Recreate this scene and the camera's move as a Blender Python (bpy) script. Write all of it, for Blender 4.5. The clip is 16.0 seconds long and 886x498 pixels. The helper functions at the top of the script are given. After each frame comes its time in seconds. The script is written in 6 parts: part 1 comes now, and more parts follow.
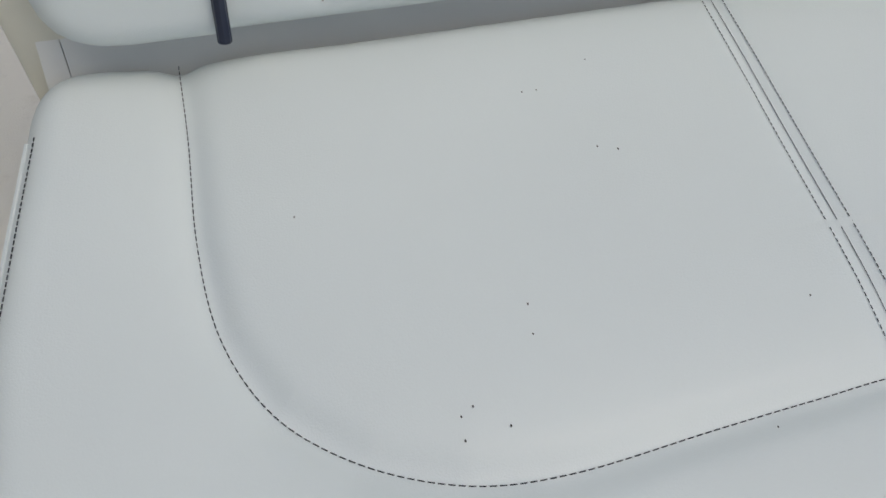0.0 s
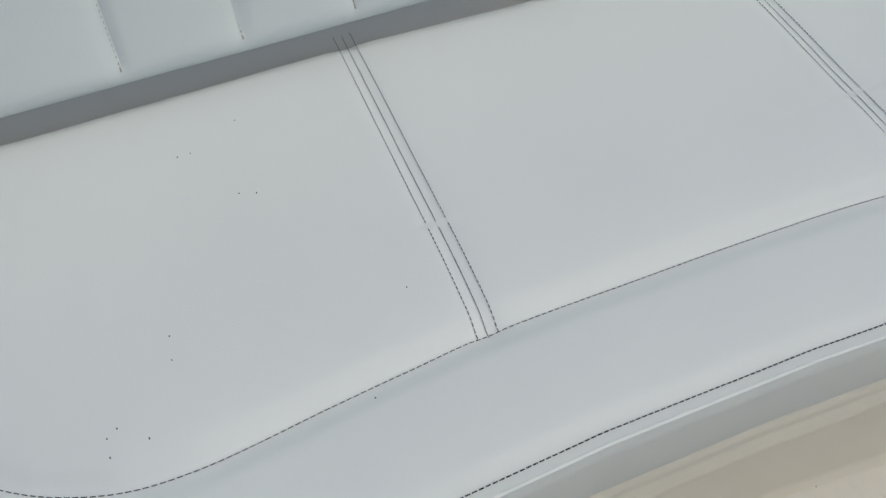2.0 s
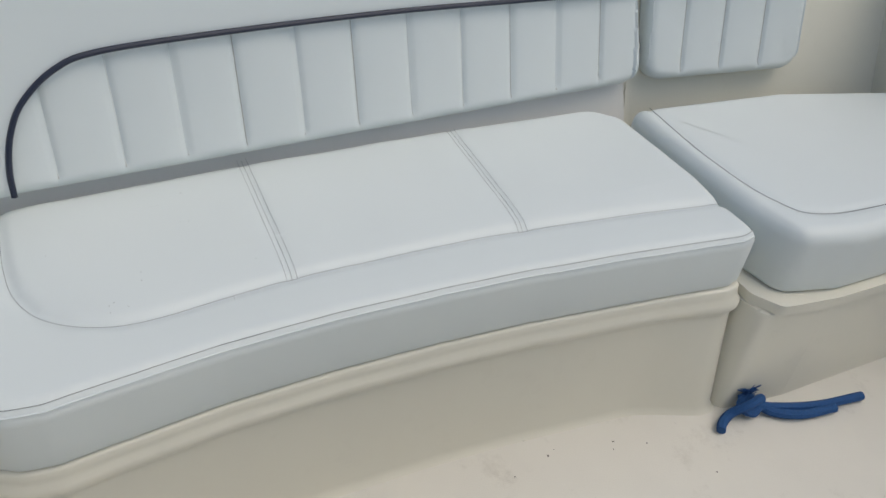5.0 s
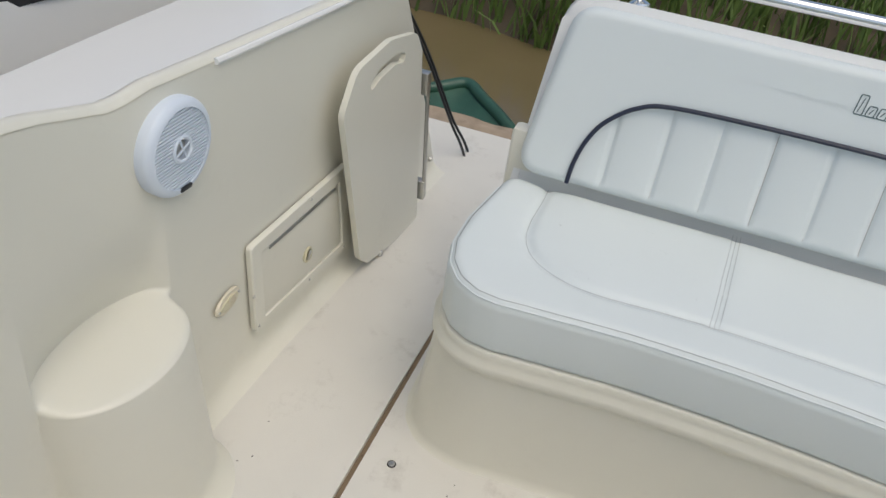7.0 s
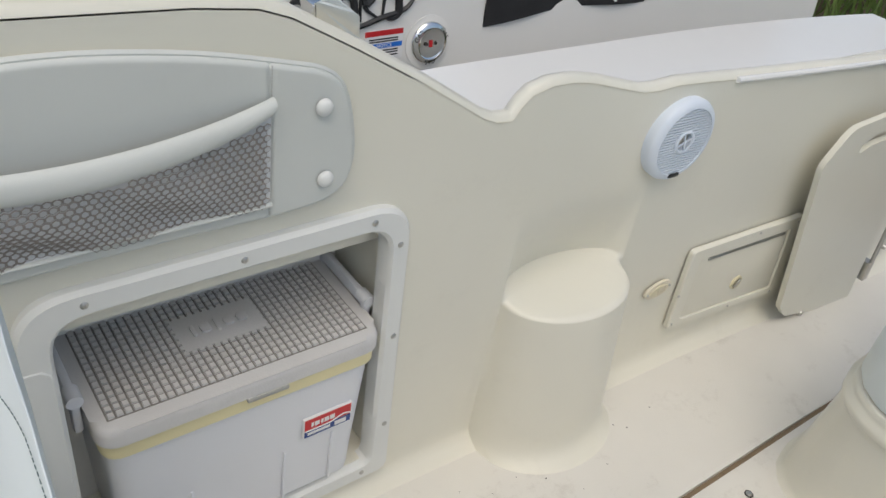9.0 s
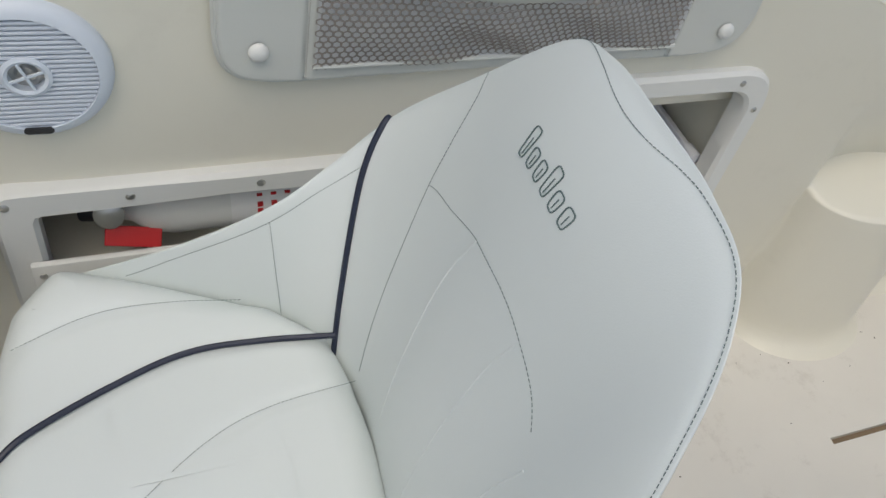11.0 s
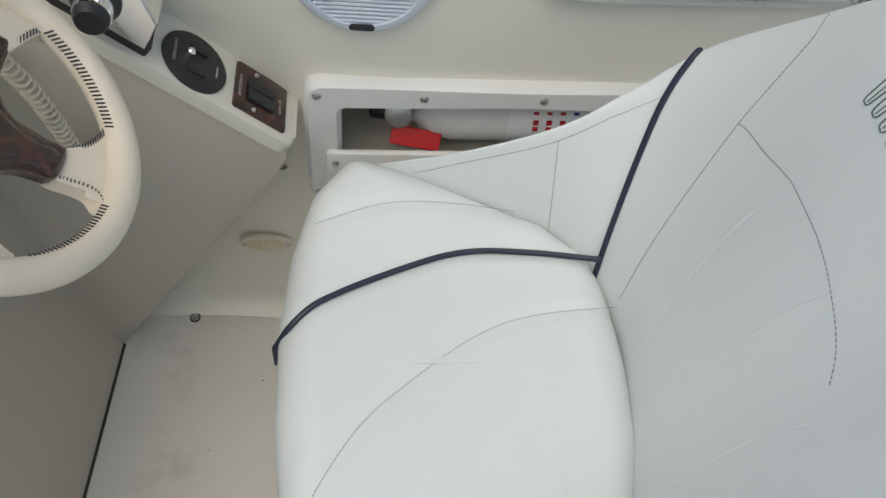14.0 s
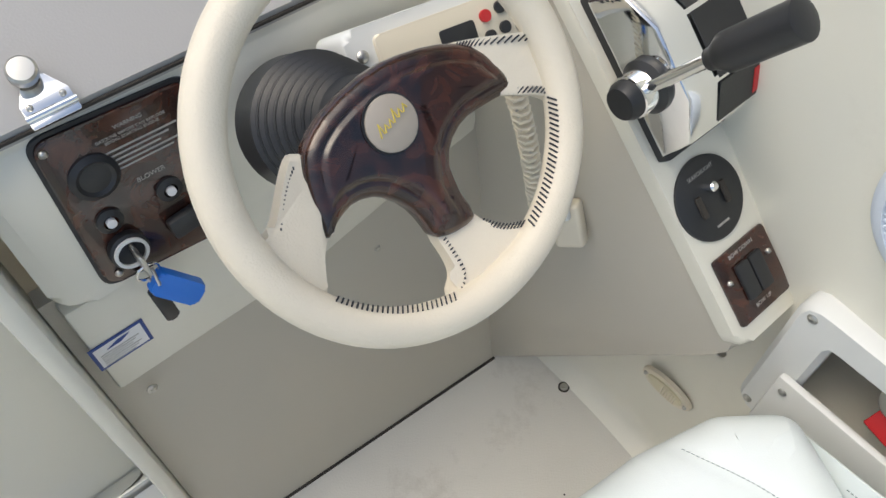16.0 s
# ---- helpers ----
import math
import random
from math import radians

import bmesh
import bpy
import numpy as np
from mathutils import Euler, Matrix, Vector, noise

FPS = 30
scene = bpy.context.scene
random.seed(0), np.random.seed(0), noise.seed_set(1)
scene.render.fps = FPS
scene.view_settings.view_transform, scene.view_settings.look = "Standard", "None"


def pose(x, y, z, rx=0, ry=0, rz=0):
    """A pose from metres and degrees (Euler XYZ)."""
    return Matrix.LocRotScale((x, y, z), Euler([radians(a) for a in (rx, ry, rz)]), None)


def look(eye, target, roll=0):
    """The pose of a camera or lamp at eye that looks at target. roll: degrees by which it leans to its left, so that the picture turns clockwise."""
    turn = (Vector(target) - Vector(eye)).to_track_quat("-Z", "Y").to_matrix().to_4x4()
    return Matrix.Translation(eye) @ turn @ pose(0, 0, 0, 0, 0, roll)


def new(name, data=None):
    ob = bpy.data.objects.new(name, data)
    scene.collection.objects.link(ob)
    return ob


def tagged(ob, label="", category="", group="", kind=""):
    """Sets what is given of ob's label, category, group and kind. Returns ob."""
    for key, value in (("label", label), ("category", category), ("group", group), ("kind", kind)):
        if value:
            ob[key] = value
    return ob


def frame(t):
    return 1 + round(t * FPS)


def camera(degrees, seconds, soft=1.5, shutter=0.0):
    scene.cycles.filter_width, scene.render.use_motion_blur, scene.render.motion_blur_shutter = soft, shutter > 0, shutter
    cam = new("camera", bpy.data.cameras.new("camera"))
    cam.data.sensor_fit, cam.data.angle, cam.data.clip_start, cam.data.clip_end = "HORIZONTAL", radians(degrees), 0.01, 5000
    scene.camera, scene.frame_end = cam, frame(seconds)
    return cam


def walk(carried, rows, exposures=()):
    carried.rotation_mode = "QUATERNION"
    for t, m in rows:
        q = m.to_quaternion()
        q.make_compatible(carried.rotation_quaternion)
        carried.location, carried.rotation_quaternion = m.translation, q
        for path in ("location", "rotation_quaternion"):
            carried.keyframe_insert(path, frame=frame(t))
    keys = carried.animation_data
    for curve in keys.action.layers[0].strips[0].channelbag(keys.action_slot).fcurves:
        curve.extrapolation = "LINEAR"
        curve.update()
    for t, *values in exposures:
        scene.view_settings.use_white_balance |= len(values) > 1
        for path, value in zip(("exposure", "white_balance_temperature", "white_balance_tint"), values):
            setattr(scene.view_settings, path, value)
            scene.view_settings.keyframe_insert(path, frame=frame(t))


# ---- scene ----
cam = camera(57.2, 16.0)
PATH = [
    (0, (1.029, 0.204, 0.806), (2.032, -0.153, -0.887), 6.3),
    (0.5, (1.018, 0.203, 0.805), (2.002, -0.109, -0.908), 5.2),
    (1, (1.001, 0.169, 0.8), (1.998, -0.188, -0.896), 6.2),
    (1.5, (0.976, 0.115, 0.814), (1.975, -0.296, -0.869), 4.1),
    (2, (0.916, 0.054, 0.897), (1.908, -0.504, -0.748), 4.5),
    (2.2, (0.891, 0.046, 0.921), (1.853, -0.612, -0.704), 6.9),
    (2.7, (0.833, 0.029, 0.971), (1.811, -0.702, -0.613), 5.1),
    (3.2, (0.728, 0.082, 1.053), (1.821, -0.725, -0.414), 2.5),
    (5.3, (0.257, 0.172, 1.227), (1.620, -0.568, -0.035), 8.7),
    (5.5, (0.235, 0.159, 1.228), (1.658, -0.472, -0.027), 8.8),
    (6, (0.1, 0.108, 1.233), (1.66, -0.068, -0.007), 8.4),
    (6.2, (0.069, 0.089, 1.24), (1.63, 0.079, -0.011), 7.7),
    (6.5, (0.02, 0.086, 1.255), (1.57, 0.311, 0.011), 6.1),
    (7, (-0.024, 0.061, 1.26), (1.545, 0.492, 0.096), 8.1),
    (7.5, (-0.112, 0.069, 1.252), (1.414, 0.658, 0.101), 10.1),
    (7.7, (-0.163, 0.067, 1.252), (1.315, 0.741, 0.085), 10.5),
    (8, (-0.211, 0.054, 1.245), (1.182, 0.881, 0.072), 10.0),
    (8.2, (-0.236, 0.029, 1.253), (1.074, 0.983, 0.081), 9.4),
    (8.5, (-0.23, 0.024, 1.25), (0.974, 1.096, 0.067), 9.3),
    (9, (-0.272, 0.016, 1.258), (0.8, 1.223, 0.077), 9.9),
    (9.5, (-0.379, 0.06, 1.258), (0.561, 1.333, 0.034), 12.0),
    (10, (-0.471, 0.069, 1.252), (0.335, 1.345, -0.06), 12.2),
    (10.2, (-0.492, 0.069, 1.251), (0.3, 1.326, -0.087), 13.1),
    (12.3, (-0.612, 0.027, 1.229), (-0.092, 1.052, -0.408), 15.5),
    (12.5, (-0.61, 0.03, 1.23), (-0.072, 1.066, -0.394), 15.6),
    (13, (-0.607, 0.038, 1.227), (-0.075, 1.096, -0.384), 15.1),
    (13.5, (-0.616, 0.044, 1.229), (-0.114, 1.121, -0.38), 14.2),
    (14, (-0.652, 0.048, 1.239), (-0.435, 1.168, -0.403), 9.0),
    (14.5, (-0.672, 0.066, 1.237), (-0.704, 1.187, -0.418), 8.4),
    (15, (-0.619, 0.141, 1.222), (-1.068, 1.129, -0.458), 4.9),
    (15.5, (-0.628, 0.206, 1.195), (-1.356, 0.986, -0.496), -0.9),
    (16, (-0.643, 0.266, 1.179), (-1.488, 0.986, -0.485), 0.1),
]
walk(cam, [(t, look(e, g, r)) for t, e, g, r in PATH], [(t, s, 6680, 5) for t, s in ((0, -0.52), (1.5, -0.52), (3, -0.5), (5.5, -0.36), (6, -0.36), (7, -0.2), (7.7, -0.12), (9, -0.12), (10, -0.24), (12.5, -0.28), (13.5, -0.26), (14, -0.18), (15, -0.02), (15.5, 0.2), (16, 0.44))])

# ---- light ----
world = bpy.data.worlds.new("world")
scene.world = world
world.use_nodes = True
wn = world.node_tree
sky = wn.nodes.new("ShaderNodeTexSky")
sky.sky_type, sky.sun_disc = 'NISHITA', False
sky.sun_elevation, sky.sun_rotation = radians(66), radians(218)
sky.air_density, sky.dust_density = 1.0, 4.0
wn.links.new(sky.outputs[0], wn.nodes["Background"].inputs[0])
wn.nodes["Background"].inputs[1].default_value = 0.155
sun = new("sun", bpy.data.lights.new("sun", 'SUN'))
sun.data.energy, sun.data.angle, sun.data.color = 0.6, radians(60), (1.0, 0.975, 0.94)
sun.matrix_world = look((-1.1, -1.4, 4.0), (0, 0, 0))


# ---- materials ----
def mat(name, col, rough=0.5, metal=0.0, var=0.06, scale=6.0, bump=0.05, bscale=300.0, spec=0.5, stain=0.0, coat=0.0):
    m = bpy.data.materials.new(name)
    m.use_nodes = True
    nt = m.node_tree
    b = nt.nodes["Principled BSDF"]
    tc = nt.nodes.new("ShaderNodeTexCoord")
    n1 = nt.nodes.new("ShaderNodeTexNoise")
    n1.inputs["Scale"].default_value, n1.inputs["Detail"].default_value = scale, 6
    nt.links.new(tc.outputs["Object"], n1.inputs["Vector"])
    mix = nt.nodes.new("ShaderNodeMix")
    mix.data_type = 'RGBA'
    lo = [max(0.0, c * (1 - var)) for c in col]
    hi = [min(1.0, c * (1 + var)) for c in col]
    mix.inputs["A"].default_value, mix.inputs["B"].default_value = (*lo, 1), (*hi, 1)
    nt.links.new(n1.outputs["Fac"], mix.inputs["Factor"])
    out = mix.outputs["Result"]
    if stain > 0:
        n3 = nt.nodes.new("ShaderNodeTexNoise")
        n3.inputs["Scale"].default_value, n3.inputs["Detail"].default_value, n3.inputs["Roughness"].default_value = 9.0, 10, 0.75
        nt.links.new(tc.outputs["Object"], n3.inputs["Vector"])
        rp = nt.nodes.new("ShaderNodeMapRange")
        rp.inputs["From Min"].default_value, rp.inputs["From Max"].default_value = 0.56, 0.78
        rp.inputs["To Min"].default_value, rp.inputs["To Max"].default_value = 0.0, stain
        nt.links.new(n3.outputs["Fac"], rp.inputs["Value"])
        m2 = nt.nodes.new("ShaderNodeMix")
        m2.data_type = 'RGBA'
        nt.links.new(rp.outputs["Result"], m2.inputs["Factor"])
        nt.links.new(out, m2.inputs["A"])
        m2.inputs["B"].default_value = (col[0] * 0.45, col[1] * 0.41, col[2] * 0.36, 1)
        out = m2.outputs["Result"]
    nt.links.new(out, b.inputs["Base Color"])
    b.inputs["Roughness"].default_value, b.inputs["Metallic"].default_value = rough, metal
    b.inputs["Specular IOR Level"].default_value = spec
    b.inputs["Coat Weight"].default_value = coat
    if bump > 0:
        n2 = nt.nodes.new("ShaderNodeTexNoise")
        n2.inputs["Scale"].default_value, n2.inputs["Detail"].default_value = bscale, 4
        nt.links.new(tc.outputs["Object"], n2.inputs["Vector"])
        bp = nt.nodes.new("ShaderNodeBump")
        bp.inputs["Strength"].default_value, bp.inputs["Distance"].default_value = bump, 0.002
        nt.links.new(n2.outputs["Fac"], bp.inputs["Height"])
        nt.links.new(bp.outputs["Normal"], b.inputs["Normal"])
    return m


VINYL = mat("white_vinyl", (0.70, 0.748, 0.743), 0.42, var=0.025, scale=5, bump=0.12, bscale=900)
VINYL_P = mat("aged_pocket_vinyl", (0.60, 0.618, 0.588), 0.45, var=0.05, scale=7, bump=0.12, bscale=900, stain=0.06)
PIPE = mat("navy_piping", (0.016, 0.022, 0.046), 0.4, bump=0.0)
THREAD = mat("dark_thread", (0.03, 0.033, 0.04), 0.8, bump=0.0)
THREAD_G = mat("grey_green_thread", (0.12, 0.17, 0.17), 0.8, bump=0.0)
GEL = mat("cream_gelcoat", (0.735, 0.715, 0.622), 0.28, var=0.03, scale=3, bump=0.03, bscale=40, stain=0.10)
GELW = mat("white_gelcoat", (0.80, 0.795, 0.77), 0.25, var=0.02, scale=3, bump=0.02, bscale=40)
FLOOR = mat("nonskid_gelcoat", (0.705, 0.684, 0.63), 0.55, var=0.05, scale=7, bump=0.35, bscale=420, stain=0.45)
GREYGEL = mat("taupe_gelcoat", (0.50, 0.47, 0.40), 0.35, var=0.04, scale=3, bump=0.05, bscale=200)
PLASTIC = mat("white_plastic", (0.72, 0.73, 0.71), 0.4, var=0.02, bump=0.03)
CREAMP = mat("cream_plastic", (0.72, 0.66, 0.53), 0.4, var=0.03, bump=0.03)
SPKW = mat("speaker_white", (0.66, 0.72, 0.80), 0.4, var=0.02, bump=0.02)
BLACK = mat("black_plastic", (0.02, 0.021, 0.023), 0.4, bump=0.05)
GROOVE = mat("dirty_groove", (0.22, 0.16, 0.10), 0.8, var=0.3, scale=20, bump=0.1)
DARK = mat("dark_gap", (0.035, 0.03, 0.025), 0.8, bump=0.0)
CHROME = mat("polished_chrome", (0.86, 0.86, 0.85), 0.08, 1.0, var=0.02, bump=0.0)
STEEL = mat("dull_stainless", (0.55, 0.54, 0.51), 0.32, 1.0, var=0.08, scale=30, bump=0.03)
COOL = mat("cooler_plastic", (0.62, 0.61, 0.60), 0.5, var=0.05, scale=12, bump=0.2, bscale=250, stain=0.25)
COOLB = mat("cooler_body_plastic", (0.74, 0.755, 0.79), 0.42, var=0.02, scale=8, bump=0.06, bscale=200)
LENS = mat("aged_lens", (0.64, 0.59, 0.42), 0.3, bump=0.02)
YEL = mat("yellowed_liner", (0.74, 0.67, 0.40), 0.5, bump=0.03)
RED = mat("red_plastic", (0.55, 0.02, 0.025), 0.4, bump=0.0)
BLUE = mat("blue_plastic", (0.015, 0.16, 0.62), 0.35, bump=0.02)
NAVYL = mat("navy_print", (0.02, 0.06, 0.25), 0.4, bump=0.0)
WHITEP = mat("white_print", (0.8, 0.8, 0.8), 0.5, bump=0.0)
DIMPRINT = mat("worn_grey_print", (0.36, 0.35, 0.33), 0.55, bump=0.0)
GOLD = mat("yellow_print", (0.75, 0.6, 0.12), 0.4, bump=0.0)
ROPE = mat("blue_rope", (0.012, 0.07, 0.22), 0.8, var=0.3, scale=200, bump=0.4, bscale=600)
LEATHER = mat("cream_leather", (0.75, 0.68, 0.55), 0.42, var=0.06, scale=14, bump=0.25, bscale=500, stain=0.12)
MESHM = mat("brown_net", (0.23, 0.205, 0.185), 0.7, var=0.12, scale=40, bump=0.0)
PAD = mat("pocket_backing", (0.66, 0.67, 0.68), 0.5, var=0.06, scale=8, bump=0.05)
WOOD = mat("weathered_timber", (0.36, 0.28, 0.20), 0.85, var=0.45, scale=12, bump=0.8, bscale=60, stain=0.7)
CANVAS = mat("black_canvas", (0.022, 0.022, 0.024), 0.8, var=0.2, scale=30, bump=0.3, bscale=500)
MUD = mat("muddy_bank", (0.10, 0.078, 0.05), 0.9, var=0.4, scale=4, bump=0.8, bscale=30)
GRASS = mat("bank_grass", (0.125, 0.195, 0.045), 0.6, var=0.45, scale=5, bump=0.0)
WATER = mat("murky_water", (0.17, 0.13, 0.065), 0.08, var=0.25, scale=1.2, bump=0.12, bscale=9)
GREENB = mat("green_hull_paint", (0.03, 0.09, 0.06), 0.4, var=0.3, scale=9, bump=0.1)
# dark colour stands for the shade over the water by the dock
GAPSHADE = mat("dark_gap_shade", (0.12, 0.11, 0.10), 0.9, var=0.3, scale=12, bump=0.5, bscale=90)
TINT = mat("tinted_glass", (0.13, 0.13, 0.13), 0.12, bump=0.0)
DASHTOP = mat("grey_dash_lid", (0.41, 0.40, 0.385), 0.45, var=0.03, bump=0.1, bscale=500)

BURL = bpy.data.materials.new("burl_wood")
BURL.use_nodes = True
_nt = BURL.node_tree
_b = _nt.nodes["Principled BSDF"]
_tc = _nt.nodes.new("ShaderNodeTexCoord")
_w = _nt.nodes.new("ShaderNodeTexNoise")
_w.inputs["Scale"].default_value, _w.inputs["Detail"].default_value, _w.inputs["Distortion"].default_value = 26, 8, 2.5
_r = _nt.nodes.new("ShaderNodeValToRGB")
_r.color_ramp.elements[0].position, _r.color_ramp.elements[0].color = 0.35, (0.012, 0.005, 0.004, 1)
_r.color_ramp.elements[1].position, _r.color_ramp.elements[1].color = 0.72, (0.085, 0.026, 0.014, 1)
_nt.links.new(_tc.outputs["Object"], _w.inputs["Vector"])
_nt.links.new(_w.outputs["Fac"], _r.inputs["Fac"])
_nt.links.new(_r.outputs["Color"], _b.inputs["Base Color"])
_b.inputs["Roughness"].default_value, _b.inputs["Coat Weight"].default_value = 0.22, 0.6


# ---- builders ----
def part(name, bm, material, parent=None, label="", smooth=True, angle=40):
    me = bpy.data.meshes.new(name)
    bmesh.ops.recalc_face_normals(bm, faces=bm.faces[:])
    if smooth:
        lim = radians(angle)
        for f in bm.faces:
            f.smooth = True
        for e in bm.edges:
            if len(e.link_faces) == 2 and e.calc_face_angle(0) > lim:
                e.smooth = False
    bm.to_mesh(me)
    bm.free()
    me.materials.append(material)
    ob = new(name, me)
    if parent:
        ob.parent = parent
    if label:
        ob["label"] = label
    return ob


def root(name, label, category, group="", kind=""):
    return tagged(new(name), label, category, group, kind)


def xf(bm, m):
    if m is not None:
        bmesh.ops.transform(bm, matrix=m, verts=bm.verts[:])
    return bm


def box(x0, x1, y0, y1, z0, z1, bev=0.0, seg=2, m=None):
    bm = bmesh.new()
    bmesh.ops.create_cube(bm, size=1.0)
    for v in bm.verts:
        v.co = Vector(((x0 + x1) / 2 + v.co.x * (x1 - x0), (y0 + y1) / 2 + v.co.y * (y1 - y0), (z0 + z1) / 2 + v.co.z * (z1 - z0)))
    if bev > 0:
        bmesh.ops.bevel(bm, geom=bm.edges[:], offset=bev, segments=seg, affect='EDGES', profile=0.5)
    return xf(bm, m)


def round_poly(pts, radii, seg=6):
    """A closed outline with rounded corners."""
    out, n = [], len(pts)
    for i in range(n):
        r = radii[i] if isinstance(radii, (list, tuple)) else radii
        p, a, b = Vector(pts[i]), Vector(pts[i - 1]), Vector(pts[(i + 1) % n])
        u, w = (a - p).normalized(), (b - p).normalized()
        ang = u.angle(w)
        if r <= 0 or ang > 3.1:
            out.append(p.copy())
            continue
        d = min(r / math.tan(ang / 2), (a - p).length * 0.49, (b - p).length * 0.49)
        s, e = p + u * d, p + w * d
        for k in range(seg + 1):
            t = k / seg
            out.append((1 - t) ** 2 * s + 2 * t * (1 - t) * p + t * t * e)
    return out


def chaikin(pts, n=3):
    P = [Vector(p) for p in pts]
    for _ in range(n):
        Q = []
        for a, b in zip(P, P[1:] + P[:1]):
            Q += [a.lerp(b, 0.25), a.lerp(b, 0.75)]
        P = Q
    return P


def resample(pts, n, closed=True):
    P = [Vector(p) for p in pts]
    if closed:
        P.append(P[0])
    L = [0.0]
    for a, b in zip(P, P[1:]):
        L.append(L[-1] + (b - a).length)
    out, j = [], 0
    for k in range(n):
        s = L[-1] * k / (n if closed else n - 1)
        while j < len(P) - 2 and L[j + 1] < s:
            j += 1
        d = L[j + 1] - L[j]
        out.append(P[j].lerp(P[j + 1], (s - L[j]) / d if d > 0 else 0))
    return out


def spline(pts, n):
    """A smooth open curve through points."""
    P = [Vector(p) for p in pts]
    Q = [2 * P[0] - P[1]] + P + [2 * P[-1] - P[-2]]
    out, m = [], len(P) - 1
    for k in range(n):
        s = k / (n - 1) * m
        i = min(int(s), m - 1)
        t = s - i
        a, b, c, d = Q[i:i + 4]
        out.append(0.5 * (2 * b + (c - a) * t + (2 * a - 5 * b + 4 * c - d) * t * t + (3 * b - a - 3 * c + d) * t ** 3))
    return out


def prism(outline, h0, h1, bev=0.0, m=None, seg=2):
    """A flat outline (2D) extruded along local z."""
    bm = bmesh.new()
    lo = [bm.verts.new((p[0], p[1], h0)) for p in outline]
    hi = [bm.verts.new((p[0], p[1], h1)) for p in outline]
    bm.faces.new(lo[::-1])
    top = bm.faces.new(hi)
    n = len(outline)
    for i in range(n):
        bm.faces.new((lo[i], lo[(i + 1) % n], hi[(i + 1) % n], hi[i]))
    if bev > 0:
        bmesh.ops.bevel(bm, geom=list(top.edges), offset=bev, segments=seg, affect='EDGES', profile=0.5)
    return xf(bm, m)


def ring_prism(outer, inner, h0, h1, m=None, lip=0.0):
    """A frame between two outlines with the same number of points."""
    bm = bmesh.new()
    n = len(outer)
    loops = []
    for pts, h, k in ((outer, h0, 0), (outer, h1 - lip, 0), (outer, h1, lip), (inner, h1, -lip), (inner, h1 - lip, 0), (inner, h0, 0)):
        c = sum((Vector(p[:2]) for p in pts), Vector((0, 0))) / n
        loop = []
        for p in pts:
            q = Vector(p[:2])
            q = q - (q - c).normalized() * k
            loop.append(bm.verts.new((q.x, q.y, h)))
        loops.append(loop)
    for a, b in zip(loops, loops[1:] + loops[:1]):
        for i in range(n):
            bm.faces.new((a[i], a[(i + 1) % n], b[(i + 1) % n], b[i]))
    return xf(bm, m)


def tube(pts, r, sides=8, closed=False, bm=None, caps=True):
    bm = bm or bmesh.new()
    P = [Vector(p) for p in pts]
    n = len(P)
    rings, up = [], None
    for i in range(n):
        if closed:
            d = P[(i + 1) % n] - P[i - 1]
        else:
            d = P[min(i + 1, n - 1)] - P[max(i - 1, 0)]
        d.normalize()
        if up is None:
            up = d.orthogonal().normalized()
        else:
            up = (up - d * up.dot(d)).normalized()
        s = d.cross(up)
        rr = r(i / max(1, n - 1)) if callable(r) else r
        rings.append([bm.verts.new(P[i] + rr * (up * math.cos(2 * math.pi * k / sides) + s * math.sin(2 * math.pi * k / sides))) for k in range(sides)])
    for i in range(n if closed else n - 1):
        a, b = rings[i], rings[(i + 1) % n]
        for k in range(sides):
            bm.faces.new((a[k], a[(k + 1) % sides], b[(k + 1) % sides], b[k]))
    if caps and not closed:
        bm.faces.new(rings[0][::-1])
        bm.faces.new(rings[-1])
    return bm


def lathe(profile, n=32, m=None):
    """Profile of (r, z) turned about local z."""
    bm = bmesh.new()
    rings = []
    for r, z in profile:
        if r < 1e-6:
            rings.append([bm.verts.new((0, 0, z))])
        else:
            rings.append([bm.verts.new((r * math.cos(2 * math.pi * k / n), r * math.sin(2 * math.pi * k / n), z)) for k in range(n)])
    for a, b in zip(rings, rings[1:]):
        for k in range(n):
            if len(a) == 1 and len(b) == 1:
                continue
            if len(a) == 1:
                bm.faces.new((a[0], b[k], b[(k + 1) % n]))
            elif len(b) == 1:
                bm.faces.new((a[k], a[(k + 1) % n], b[0]))
            else:
                bm.faces.new((a[k], a[(k + 1) % n], b[(k + 1) % n], b[k]))
    return xf(bm, m)


def sheet(fn, nu, nv, thick=0.0, nrm=None):
    """A grid surface fn(u, v); given thick, a second skin along nrm closes it."""
    bm = bmesh.new()
    g = [[bm.verts.new(fn(i / nu, j / nv)) for j in range(nv + 1)] for i in range(nu + 1)]
    for i in range(nu):
        for j in range(nv):
            bm.faces.new((g[i][j], g[i + 1][j], g[i + 1][j + 1], g[i][j + 1]))
    if thick:
        d = Vector(nrm) * thick
        h = [[bm.verts.new(g[i][j].co + d) for j in range(nv + 1)] for i in range(nu + 1)]
        for i in range(nu):
            for j in range(nv):
                bm.faces.new((h[i][j], h[i][j + 1], h[i + 1][j + 1], h[i + 1][j]))
        edge = [(i, 0) for i in range(nu)] + [(nu, j) for j in range(nv)] + [(i, nv) for i in range(nu, 0, -1)] + [(0, j) for j in range(nv, 0, -1)]
        for (a, b), (c, d2) in zip(edge, edge[1:] + edge[:1]):
            bm.faces.new((g[a][b], g[c][d2], h[c][d2], h[a][b]))
    return bm


